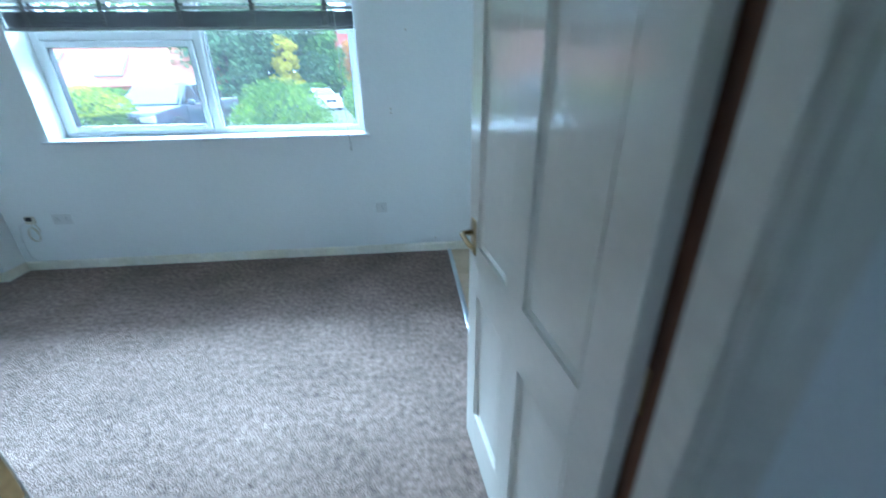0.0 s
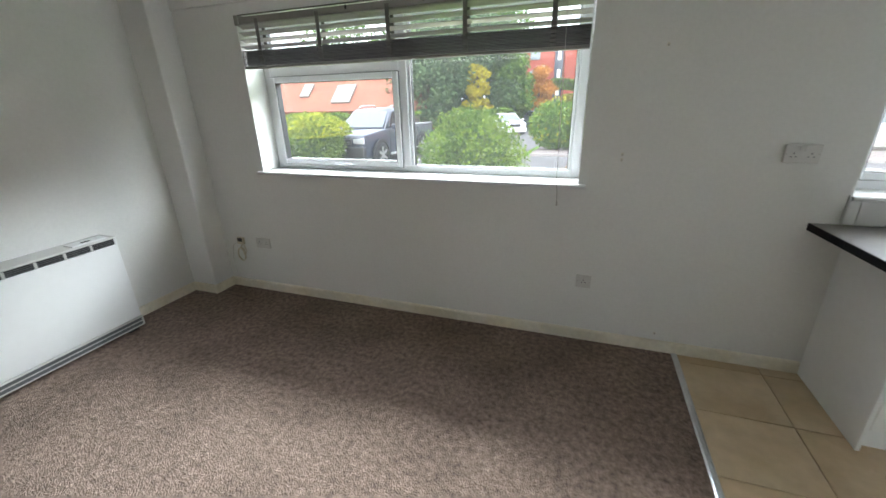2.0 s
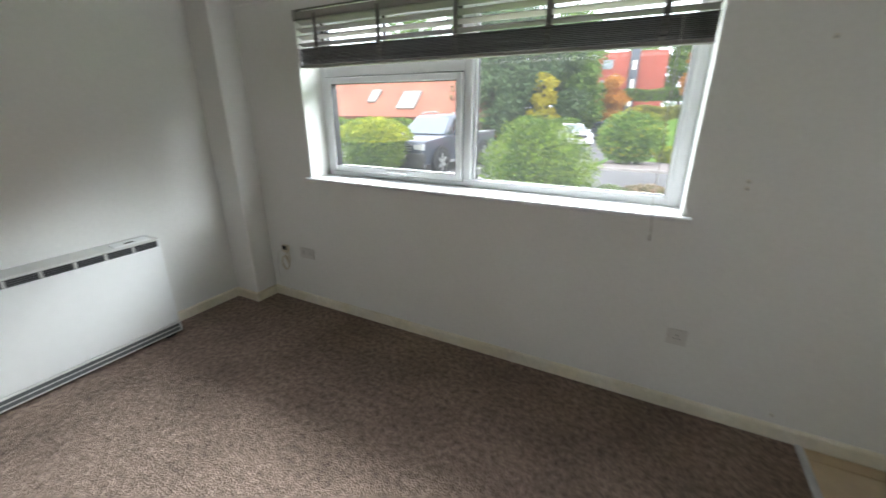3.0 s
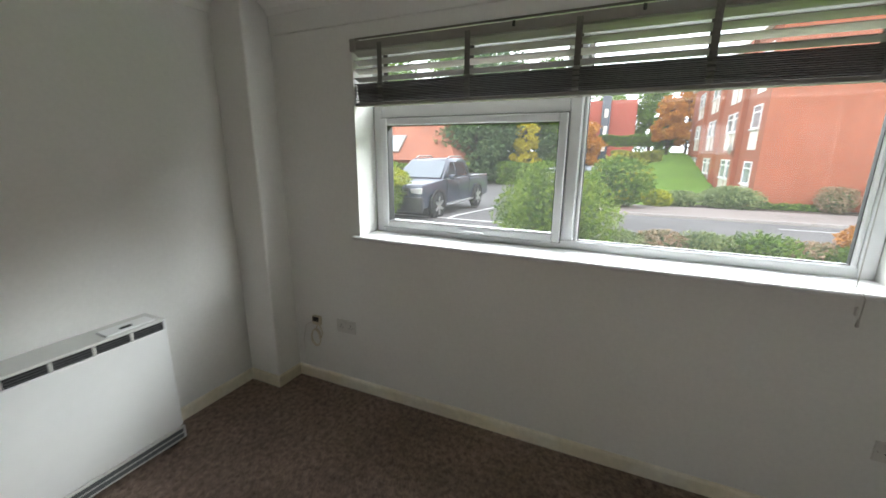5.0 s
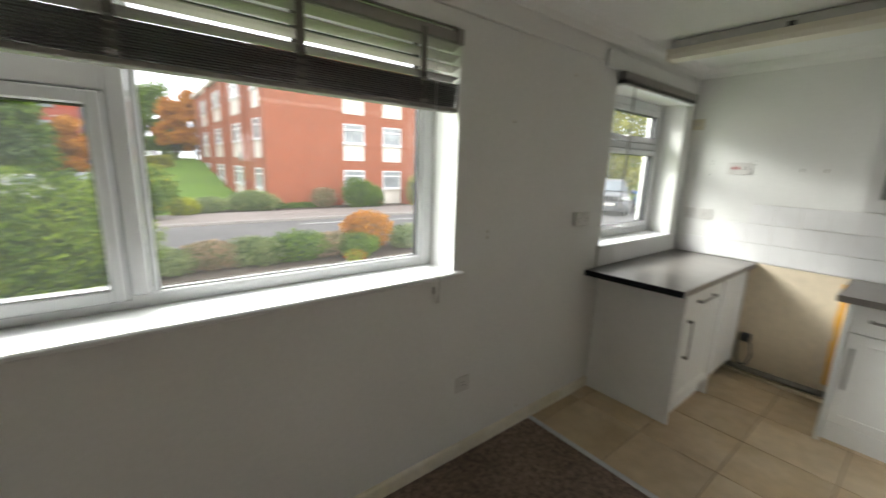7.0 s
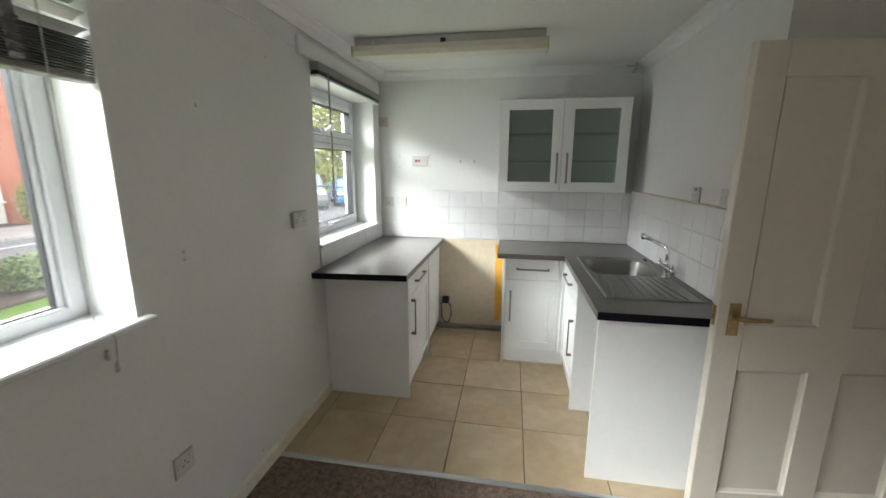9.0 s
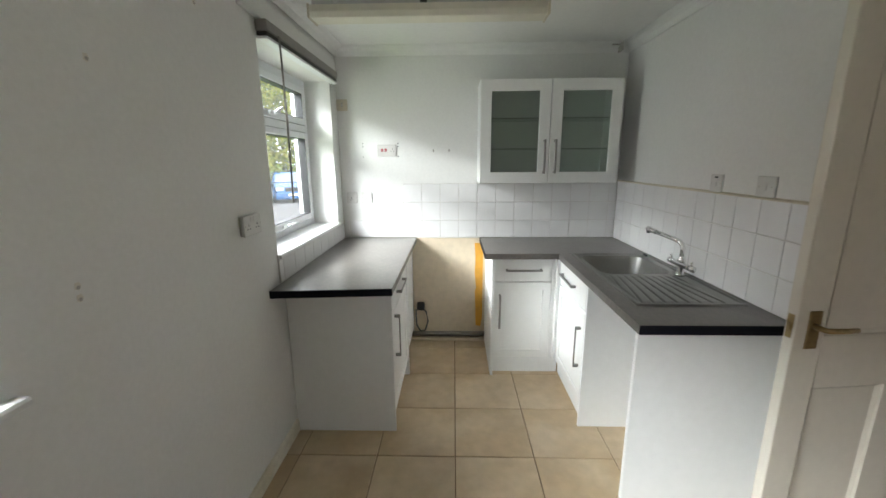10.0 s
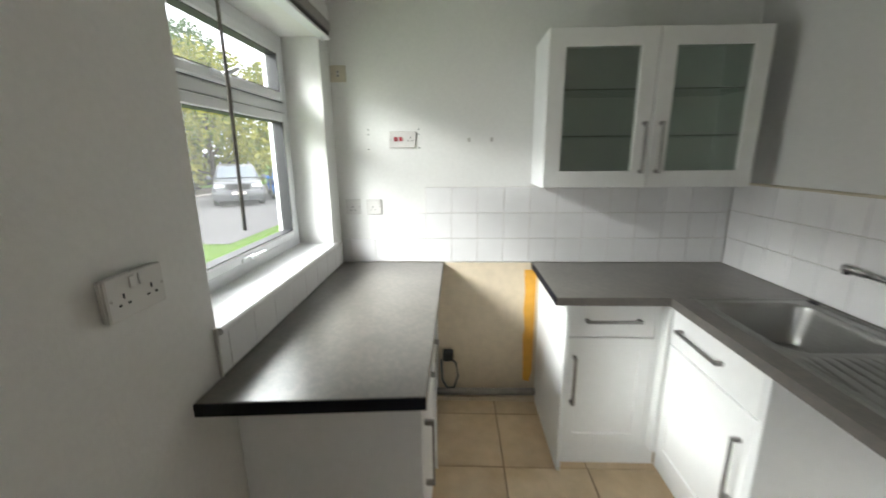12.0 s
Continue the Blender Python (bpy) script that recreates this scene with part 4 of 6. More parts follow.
# unit under the kitchen window
u1 = thing("base_unit", "white kitchen base unit under the window worktop", "kitchen unit", (1.45, 3.0, 0), group="kitchen base units")
part("end_panel", box(1.128, 1.146, 2.728, W - 0.006, 0.0, TOP - 0.038, 0.001), M_PANEL, u1, "plain white end panel")
part("carcass", box(1.147, 1.742, 2.75, W - 0.02, 0.12, TOP - 0.04), M_PANEL, u1)
d = shaker("x", 1.149, 1.74, 0.72, TOP - 0.048, 2.726, -1, u1, "drawer_front", plain=True)
bar_handle((1.43, 2.726, 0.79), 0.26, (1, 0, 0), (0, -1, 0), d)
d = shaker("x", 1.149, 1.74, 0.125, 0.714, 2.726, -1, u1)
bar_handle((1.2, 2.726, 0.565), 0.25, (0, 0, 1), (0, -1, 0), d)
part("plinth", box(1.147, 1.742, 2.772, 2.788, 0.0, 0.118), M_PANEL, u1)
part("filler_panel", box(1.746, 1.762, 2.718, W - 0.02, 0.0, TOP - 0.04, 0.001), M_PANEL, u1)
part("corner_panel", box(1.765, E - 0.006, 2.745, 2.76, 0.1, TOP - 0.04), M_PANEL, u1)


def worktop(name, outline, label, edges):
    ob = thing(name, label, "worktop", (sum(p[0] for p in outline) / len(outline), sum(p[1] for p in outline) / len(outline), TOP - 0.038))
    part("slab", prism(outline, "z", TOP - 0.038, TOP, 0.003, seg=2), M_WORKTOP, ob)
    for x0, x1, y0, y1 in edges:
        part("edging", box(x0, x1, y0, y1, TOP - 0.0375, TOP - 0.0005, 0.0015), M_BLACKEDGE, ob, "black edging strip")
    return ob


wt = worktop("worktop", [(1.006, 2.702), (E - 0.004, 2.702), (E - 0.004, W - 0.003), (0.962, W - 0.003)], "grey slate-look laminate worktop with a black cut edge", [])
part("edging", prism([(1.0015, 2.702), (1.006, 2.702), (0.962, W - 0.003), (0.9575, W - 0.003)], "z", TOP - 0.0385, TOP - 0.0005, 0.0015), M_BLACKEDGE, wt, "black edging strip")

# units on the end wall
u2 = thing("base_unit", "white narrow base unit beside the missing cooker", "kitchen unit", (2.05, 1.9, 0), group="kitchen base units")
part("end_panel", box(1.748, E - 0.006, 2.114, 2.132, 0.0, TOP - 0.04, 0.001), M_PANEL, u2)
part("carcass", box(1.815, E - 0.01, 1.71, 2.112, 0.12, TOP - 0.04), M_PANEL, u2)
d = shaker("y", 1.712, 2.11, 0.7, TOP - 0.048, 1.792, -1, u2, "drawer_front", plain=True)
bar_handle((1.792, 1.908, 0.785), 0.25, (0, 1, 0), (-1, 0, 0), d)
d = shaker("y", 1.712, 2.11, 0.125, 0.694, 1.792, -1, u2)
bar_handle((1.792, 2.07, 0.48), 0.25, (0, 0, 1), (-1, 0, 0), d)
part("plinth", box(1.806, 1.82, 1.64, 2.112, 0.0, 0.118), M_PANEL, u2)
part("corner_post", prism([(1.7415, 1.667), (1.812, 1.667), (1.812, 1.7105), (1.7925, 1.7105), (1.7925, 1.6865), (1.7415, 1.6865)], "z", 0.122, TOP - 0.042), M_UNIT, u2)

# sink unit
u3 = thing("base_unit", "white sink base unit with an open appliance space beside it", "kitchen unit", (1.5, 1.4, 0), group="kitchen base units")
part("side_panel", box(1.188, 1.206, 1.1, 1.668, 0.0, TOP - 0.04, 0.001), M_PANEL, u3, "plain white side panel")
part("carcass", box(1.208, 1.742, 1.1, 1.645, 0.12, TOP - 0.24), M_PANEL, u3)
d = shaker("x", 1.21, 1.74, 0.7, TOP - 0.048, 1.668, 1, u3, "drawer_front", plain=True)
bar_handle((1.53, 1.668, 0.79), 0.27, (1, 0, 0), (0, 1, 0), d)
d = shaker("x", 1.21, 1.74, 0.125, 0.694, 1.668, 1, u3)
bar_handle((1.262, 1.668, 0.47), 0.25, (0, 0, 1), (0, 1, 0), d)
part("plinth", box(1.208, 1.8, 1.618, 1.632, 0.0, 0.118), M_PANEL, u3)
pe = thing("end_panel", "plain white end panel carrying the sink worktop", "panel", (0.611, 1.38, 0))
part("board", box(0.602, 0.62, S + 0.003, 1.664, 0.0, TOP - 0.038, 0.001), M_PANEL, pe)
part("edge_strip", box(0.6015, 0.6205, 1.6645, 1.668, 0.0, TOP - 0.0385), M_UNIT, pe)

# the sink worktop runs round the corner; it is cut out for the bowl
SX, SY = (0.776, 1.742), (1.12, 1.602)
ob = thing("worktop", "grey slate-look laminate worktop round the corner, cut for the sink", "worktop", (1.5, 1.4, TOP - 0.038))
hx0, hx1, hy0, hy1 = SX[0] + 0.02, SX[1] - 0.02, SY[0] + 0.02, SY[1] - 0.02
b = bmesh.new()
z0, z1 = TOP - 0.038, TOP
ring = [[b.verts.new((x, y, z)) for x, y in pts] for z in (z0, z1) for pts in (((0.57, S + 0.003), (1.748, S + 0.003), (1.748, 1.682), (0.57, 1.682)), ((hx0, hy0), (hx1, hy0), (hx1, hy1), (hx0, hy1)))]
for p, q in ((0, 1), (2, 3), (0, 2), (1, 3)):
    for k in range(4):
        b.faces.new((ring[p][k], ring[p][(k + 1) % 4], ring[q][(k + 1) % 4], ring[q][k]))
bmesh.ops.recalc_face_normals(b, faces=b.faces[:])
part("slab", b, M_WORKTOP, ob)
part("return_slab", box(1.7485, E - 0.004, S + 0.003, 2.178, z0, z1, 0.002), M_WORKTOP, ob)
part("edging", box(0.565, 0.5695, S + 0.004, 1.6815, z0 - 0.0005, z1 - 0.0005, 0.0015), M_BLACKEDGE, ob, "black edging strip")
part("edging", box(1.7495, E - 0.005, 2.1785, 2.181, z0, z1 - 0.0005), M_BLACKEDGE, ob, "dark cut end")

# inset sink: rim, bowl and ribbed drainer as one pressed sheet
sk = thing("sink", "stainless steel inset sink with a ribbed drainer, water-marked", "sink", (1.26, 1.36, TOP))
NX, NY = 190, 130
b = bmesh.new()
grid = []
for i in range(NX + 1):
    row = []
    for j in range(NY + 1):
        x = SX[0] + (SX[1] - SX[0]) * i / NX
        y = SY[0] + (SY[1] - SY[0]) * j / NY
        edge = min(x - SX[0], SX[1] - x, y - SY[0], SY[1] - y)
        z = TOP + 0.0005 + 0.0075 * min(1, edge / 0.006)
        if edge > 0.012:
            z = TOP + 0.008 - 0.006 * min(1, (edge - 0.012) / 0.006)
        # bowl: a rounded rectangle
        qx, qy = max(abs(x - 1.475) - 0.14, 0), max(abs(y - 1.372) - 0.118, 0)
        r = math.hypot(qx, qy)
        if r < 0.075:
            z = min(z, TOP - 0.16 + 0.16 * ((r - 0.03) / 0.045) ** 1.5) if r > 0.03 else TOP - 0.16
        # drainer ribs fan out from the bowl
        if 0.80 < x < 1.235 and SY[0] + 0.075 < y < SY[1] - 0.035:
            ph = (y - 1.36) * (1 - 0.3 * (1.235 - x) / 0.43) / 0.036
            f = max(0, min(1, (x - 0.80) / 0.02, (1.235 - x) / 0.03))
            z += f * (0.003 - 0.009 * max(0, math.cos(2 * math.pi * ph)) ** 6)
        row.append(b.verts.new((x, y, z)))
    grid.append(row)
for i in range(NX):
    for j in range(NY):
        b.faces.new((grid[i][j], grid[i + 1][j], grid[i + 1][j + 1], grid[i][j + 1]))
part("basin_sheet", b, M_STEEL, sk, "", True)
part("waste", lathe([(0.04, 0.0), (0.042, 0.003), (0.03, 0.004), (0.026, 0.001), (0.005, 0.001)], (1.475, 1.365, TOP - 0.1605), "z", 20), M_CHROME, sk)
part("overflow", box(1.655, 1.70, 1.136, 1.15, TOP + 0.004, TOP + 0.016, 0.004), M_DARK, sk, "black overflow cap")

tap = thing("mixer_tap", "chrome monobloc mixer tap with a swan-neck spout", "tap", (1.235, 1.165, TOP))
part("base", lathe([(0.026, 0.0), (0.026, 0.006), (0.019, 0.012), (0.018, 0.05)], (1.235, 1.165, TOP + 0.004), "z", 20), M_CHROME, tap, "", True)
part("bridge", box(1.155, 1.315, 1.147, 1.183, TOP + 0.052, TOP + 0.078, 0.007, seg=2), M_CHROME, tap, "flat bridge between the two valves")
part("collar", lathe([(0.02, 0.0), (0.02, 0.018), (0.015, 0.026), (0.014, 0.034)], (1.235, 1.165, TOP + 0.077), "z", 18), M_CHROME, tap, "", True)
part("spout", tube([(1.235, 1.165, TOP + 0.1), (1.235, 1.165, TOP + 0.15), (1.241, 1.168, TOP + 0.172), (1.256, 1.175, TOP + 0.187), (1.285, 1.186, TOP + 0.194), (1.46, 1.225, TOP + 0.212)], 0.0125, sides=14), M_CHROME, tap, "swan-neck spout", True)
part("nozzle", tube([(1.43, 1.218, TOP + 0.209), (1.495, 1.233, TOP + 0.216)], 0.0165, sides=14), M_CHROME, tap, "", True)
part("nozzle_tip", tube([(1.487, 1.2315, TOP + 0.203), (1.488, 1.232, TOP + 0.192)], 0.010, sides=12), M_DARK, tap)
for sgn in (-1, 1):
    cx = 1.235 + sgn * 0.095
    kn = part("tap_head", tube([(1.235 + sgn * 0.078, 1.165, TOP + 0.065), (1.235 + sgn * 0.112, 1.165, TOP + 0.065)], 0.0165, sides=16), M_CHROME, tap, "", True)
    part("lever", tube([(cx, 1.165, TOP + 0.078), (cx, 1.166, TOP + 0.096), (cx + sgn * 0.006, 1.17, TOP + 0.1)], 0.006, sides=8), M_CHROME, kn, "", True)

# wall cabinet with obscured glass doors
wc = thing("wall_cabinet", "white wall cabinet with two frosted glass doors and glass shelves", "cabinet", (2.19, 1.715, 1.366))
y0, y1, z0, z1 = 1.226, 2.208, 1.366, 2.074
cab = box(2.056, E - 0.003, y0, y0 + 0.018, z0, z1, 0.001)
box(2.056, E - 0.003, y1 - 0.018, y1, z0, z1, 0.001, cab)
box(2.0565, E - 0.003, y0 + 0.018, y1 - 0.018, z0, z0 + 0.018, 0, cab)
box(2.0565, E - 0.003, y0 + 0.018, y1 - 0.018, z1 - 0.018, z1, 0, cab)
box(E - 0.012, E - 0.004, y0 + 0.018, y1 - 0.018, z0 + 0.018, z1 - 0.018, 0, cab)
part("carcass", cab, M_PANEL, wc)
for z in (1.605, 1.815):
    part("shelf", box(2.075, E - 0.013, y0 + 0.02, y1 - 0.02, z, z + 0.006), M_SHELFGLASS, wc, "green-edged glass shelf")
    part("shelf_edge", box(2.0735, 2.075, y0 + 0.02, y1 - 0.02, z, z + 0.006), M_GRILLE, wc)
for a, c, hy in ((1.7185, y1 - 0.0005, 1.754), (y0 + 0.0005, 1.7145, 1.678)):
    m = bmesh.new()
    rail, t = 0.078, 0.02
    loops = []
    for d0, x in ((0.0, 2.054), (0.0, 2.037), (0.003, 2.034), (rail - 0.003, 2.034), (rail, 2.037), (rail, 2.054)):
        loops.append([m.verts.new((x, yy, zz)) for yy, zz in ((a + d0, z0 + 0.001 + d0), (c - d0, z0 + 0.001 + d0), (c - d0, z1 - 0.001 - d0), (a + d0, z1 - 0.001 - d0))])
    for r0, r1 in zip(loops, loops[1:] + loops[:1]):
        for k in range(4):
            m.faces.new((r0[k], r0[(k + 1) % 4], r1[(k + 1) % 4], r1[k]))
    bmesh.ops.recalc_face_normals(m, faces=m.faces[:])
    d = part("door", m, M_UNIT, wc)
    pn = part("pane", box(2.043, 2.047, a + rail - 0.006, c - rail + 0.006, z0 + rail - 0.006, z1 - rail + 0.006), M_CABGLASS, d, "frosted grey-green glass")
    bar_handle((2.034, hy, 1.552), 0.235, (0, 0, 1), (-1, 0, 0), d)

# ---- fluorescent light ----
fl = thing("fluorescent_light", "ceiling fluorescent batten with a yellowed diffuser, switched off", "ceiling light", (1.42, 2.52, CEIL))
ly0, ly1, lx = 1.905, 3.145, 1.42
part("batten", box(lx - 0.05, lx + 0.05, ly0 + 0.02, ly1 - 0.02, CEIL - 0.06, CEIL - 0.004, 0.003), M_LIGHTBODY, fl, "grey enamelled batten")
part("shadow_gap", box(lx - 0.03, lx + 0.03, ly0 + 0.03, ly1 - 0.03, CEIL - 0.005, CEIL + 0.001), M_DARK, fl)
part("diffuser", prism([(lx - 0.062, CEIL - 0.052), (lx - 0.066, CEIL - 0.085), (lx - 0.054, CEIL - 0.112), (lx + 0.054, CEIL - 0.112), (lx + 0.066, CEIL - 0.085), (lx + 0.062, CEIL - 0.052)], "y", ly0 + 0.012, ly1 - 0.012, 0.002), M_DIFFUSER, fl, "yellowed plastic diffuser")
for y in (ly0, ly1 - 0.012):
    part("end_cap", box(lx - 0.068, lx + 0.068, y, y + 0.012, CEIL - 0.116, CEIL - 0.048, 0.003), M_OLDPLASTIC, fl)
part("rating_label", box(lx - 0.0515, lx - 0.0498, 2.53, 2.565, CEIL - 0.05, CEIL - 0.025), M_DARK, fl)
part("knockout", lathe([(0.001, -0.0012), (0.012, -0.001), (0.012, 0.001)], (lx - 0.05, 3.0, CEIL - 0.034), "x", 14), M_HEATERTOP, fl)

# ---- the door, standing open ----
HX, HY, LX, LY = 0.482, 0.437, 0.386, 1.303
DW = math.hypot(LX - HX, LY - HY)
turn = math.degrees(math.atan2(LY - HY, LX - HX))
dr = thing("door_1", "cream painted four-panel door standing open", "door", (HX, HY, 0.008), turn, kind="structure")
# local: x from hinge to latch, y through the thickness (+y faces the living room), z up
T, DH = 0.037, 1.965
m = bmesh.new()
st, mid = 0.108, 0.122
cx0, cx1 = st, DW - st
cm0, cm1 = (DW - mid) / 2, (DW + mid) / 2
rails = ((0.0, 0.205), (0.768, 0.955), (DH - 0.115, DH))
box(0, st, 0, T, 0, DH, 0.003, m)
box(DW - st, DW, 0, T, 0, DH, 0.003, m)
for a, c in rails:
    box(st - 0.001, DW - st + 0.001, 0.0003, T - 0.0003, a, c, 0, m)
for (a0, a1), (c0, c1) in zip(rails, rails[1:]):
    box(cm0, cm1, 0.0005, T - 0.0005, a1 - 0.001, c0 + 0.001, 0, m)
leaf = part("leaf", m, M_DOOR, dr, local=True)
for (a0, a1), (c0, c1) in zip(rails, rails[1:]):
    for xa, xb in ((st, cm0), (cm1, DW - st)):
        p = bmesh.new()
        z0, z1 = a1, c0
        for y, s in ((0.0, 1), (T, -1)):
            ring = []
            for d, dy in ((0.0, 0.0), (0.003, 0.008), (0.008, 0.0105), (0.015, 0.0145), (0.019, 0.0145)):
                ring.append([p.verts.new((xx, y + s * dy, zz)) for xx, zz in ((xa + d, z0 + d), (xb - d, z0 + d), (xb - d, z1 - d), (xa + d, z1 - d))])
            for r0, r1 in zip(ring, ring[1:]):
                for k in range(4):
                    p.faces.new((r0[k], r0[(k + 1) % 4], r1[(k + 1) % 4], r1[k]))
            p.faces.new(ring[-1])
        bmesh.ops.recalc_face_normals(p, faces=p.faces[:])
        part("panel", p, M_DOOR, leaf, local=True)
for s, y in ((1, T), (-1, 0.0)):
    hp = box(DW - 0.083, DW - 0.04, min(y, y + s * 0.006), max(y, y + s * 0.006), 0.915, 1.045, 0.002)
    h = part("handle_plate", hp, M_BRASS, dr, "worn brass latch plate", local=True)
    lv = tube([(DW - 0.06, y + s * 0.004, 0.995), (DW - 0.06, y + s * 0.04, 0.995), (DW - 0.068, y + s * 0.046, 0.995), (DW - 0.12, y + s * 0.046, 0.993), (DW - 0.165, y + s * 0.044, 0.992), (DW - 0.175, y + s * 0.038, 0.992)], [0.010, 0.0085, 0.009, 0.0085, 0.008, 0.006], sides=12)
    part("lever", lv, M_BRASS, h, "brass lever", True, True)
part("latch", box(DW - 0.0005, DW + 0.0015, 0.008, T - 0.008, 0.95, 1.03), M_BRASS, dr, local=True)
part("latch_bolt", prism([(DW, 0.012), (DW + 0.011, 0.02), (DW + 0.011, 0.026), (DW, 0.026)], "z", 0.978, 1.0), M_BRASS, dr, local=True)
for z in (0.2, 1.0, 1.75):
    part("hinge", tube([(0.0, T / 2 - 0.026, z), (0.0, T / 2 - 0.026, z + 0.09)], 0.006, sides=8), M_BRASS, dr, local=True)

# door lining, stops and architraves
b = bmesh.new()
box(DOORWAY[0] - 0.001, DOORWAY[0] + 0.028, HALL - 0.002, DOORWALL + 0.002, -0.005, DOORWAY[2], 0.002, b)
box(DOORWAY[1] - 0.001, DOORWAY[1] + 0.028, HALL - 0.002, DOORWALL + 0.002, -0.005, DOORWAY[2], 0.002, b)
box(DOORWAY[0], DOORWAY[1], HALL - 0.002, DOORWALL + 0.002, DOORWAY[2] - 0.028, DOORWAY[2] + 0.001, 0.002, b)
box(DOORWAY[1] - 0.012, DOORWAY[1] + 0.001, HALL + 0.01, DOORWALL - 0.042, 0, DOORWAY[2] - 0.02, 0.002, b)
box(DOORWAY[0] + 0.027, DOORWAY[0] + 0.039, HALL + 0.01, DOORWALL - 0.042, 0, DOORWAY[2] - 0.02, 0.002, b)
fr = structure("door_frame_1", b, M_FRAMEPAINT, "cream painted door lining with planted stops", "door frame")
part("rebate", box(DOORWAY[1] - 0.004, DOORWAY[1] - 0.0012, DOORWALL - 0.041, DOORWALL + 0.003, 0, DOORWAY[2] - 0.03), M_BROWNWOOD, fr, "bare brown wood of the hinge rebate")
part("strike_plate", box(DOORWAY[0] + 0.0275, DOORWAY[0] + 0.0295, DOORWALL - 0.032, DOORWALL - 0.004, 0.95, 1.05), M_BRASS, fr, "brass strike plate")


def architrave(name, yface, s):
    m = bmesh.new()
    prof = [(0.0, 0.0), (0.0, 0.008), (0.012, 0.014), (0.03, 0.014), (0.052, 0.02), (0.064, 0.02), (0.064, 0.0)]
    for x, d in ((DOORWAY[0] + 0.01, -1), (DOORWAY[1] + 0.015, 1)):
        prism([(x + d * u, yface + s * v) for u, v in prof], "z", -0.004, DOORWAY[2] + 0.064, 0, m)
    prism([(yface + s * v, DOORWAY[2] - 0.01 + u) for u, v in prof], "x", DOORWAY[0] - 0.05, DOORWAY[1] + 0.06, 0, m)
    structure(name, m, M_FRAMEPAINT, "cream painted moulded architrave", "architrave")


architrave("trim_architrave_hall", HALL, -1)
architrave("trim_architrave_room", DOORWALL, 1)

# ---- wall tiles, each a glazed piece ----
def tile_mesh(name, w, h, t, mat):
    return mesh_of(name, box(-w / 2, w / 2, -t, 0, -h / 2, h / 2, 0.0022), mat)


RZ = [TOP + 0.002, 1.052, 1.2, 1.348]
tiled = structure("wall_tiles_east", box(E - 0.003, E + 0.01, S, W - 0.002, TOP, 1.05), M_GROUT, "white glazed wall tiles stepping down beside the window", "wall tiles")
grp = {}


def lay(parent, axis, wallpos, u0, u1, z0, z1, direction):
    w, h = abs(u1 - u0) - 0.0025, z1 - z0 - 0.0025
    key = (round(w, 3), round(h, 3))
    if key not in grp:
        grp[key] = tile_mesh("tile", w, h, 0.006, M_WALLTILE)
    o = new("tile", grp[key])
    z, u = (z0 + z1) / 2, (u0 + u1) / 2
    wob = random.uniform(-0.25, 0.25)
    o.matrix_world = {"E": pose(wallpos, u, z, wob, 0, -90), "N": pose(u, wallpos, z, wob, 0, 0), "S": pose(u, wallpos, z, wob, 0, 180)}[direction]
    o.parent = parent
    o.matrix_parent_inverse = Matrix()


for r, left in enumerate((W - 0.008, 2.952, 2.803)):
    u = 2.803
    cols = []
    while u > S + 0.01:
        cols.append((max(u - 0.1497, S + 0.008), u))
        u -= 0.1497
    u = 2.803
    while u < left - 0.02:
        cols.append((u, min(u + 0.1497, left)))
        u += 0.1497
    for a, c in cols:
        lay(tiled, "x", E - 0.003, a, c, RZ[r], RZ[r + 1], "E")
part("grout_bed", box(E - 0.003, E + 0.01, S, 2.953, 1.05, 1.2), M_GROUT, tiled)
part("grout_bed", box(E - 0.003, E + 0.01, S, 2.804, 1.2, 1.349), M_GROUT, tiled)
ts = structure("wall_tiles_south", box(0.59, E - 0.004, S - 0.01, S + 0.003, TOP, 1.362), M_GROUT, "white glazed wall tiles above the sink with stained grout", "wall tiles")
for r in range(3):
    u = E - 0.01
    while u > 0.61:
        lay(ts, "y", S + 0.003, max(u - 0.1497, 0.592), u, TOP + 0.002 + 0.1515 * r, TOP + 0.002 + 0.1515 * (r + 1), "S")
        u -= 0.1497
part("edge_trim", prism([(S, 1.36), (S + 0.013, 1.36), (S + 0.012, 1.366), (S + 0.006, 1.371), (S, 1.372)], "x", 0.588, E - 0.004), M_OLDPLASTIC, ts, "yellowed plastic tile edge")
tn = structure("wall_tiles_north", box(1.09, E - 0.004, W - 0.003, W + 0.01, TOP, 1.033), M_GROUT, "row of white tiles below the kitchen window", "wall tiles")
u = E - 0.012
while u > 1.11:
    lay(tn, "y", W - 0.003, max(u - 0.1497, 1.092), u, TOP + 0.002, 1.034, "N")
    u -= 0.1497
part("edge_trim", box(1.084, 1.0905, W - 0.012, W - 0.0005, TOP, 1.06, 0.002), M_PLASTIC, tn, "white tile edge")

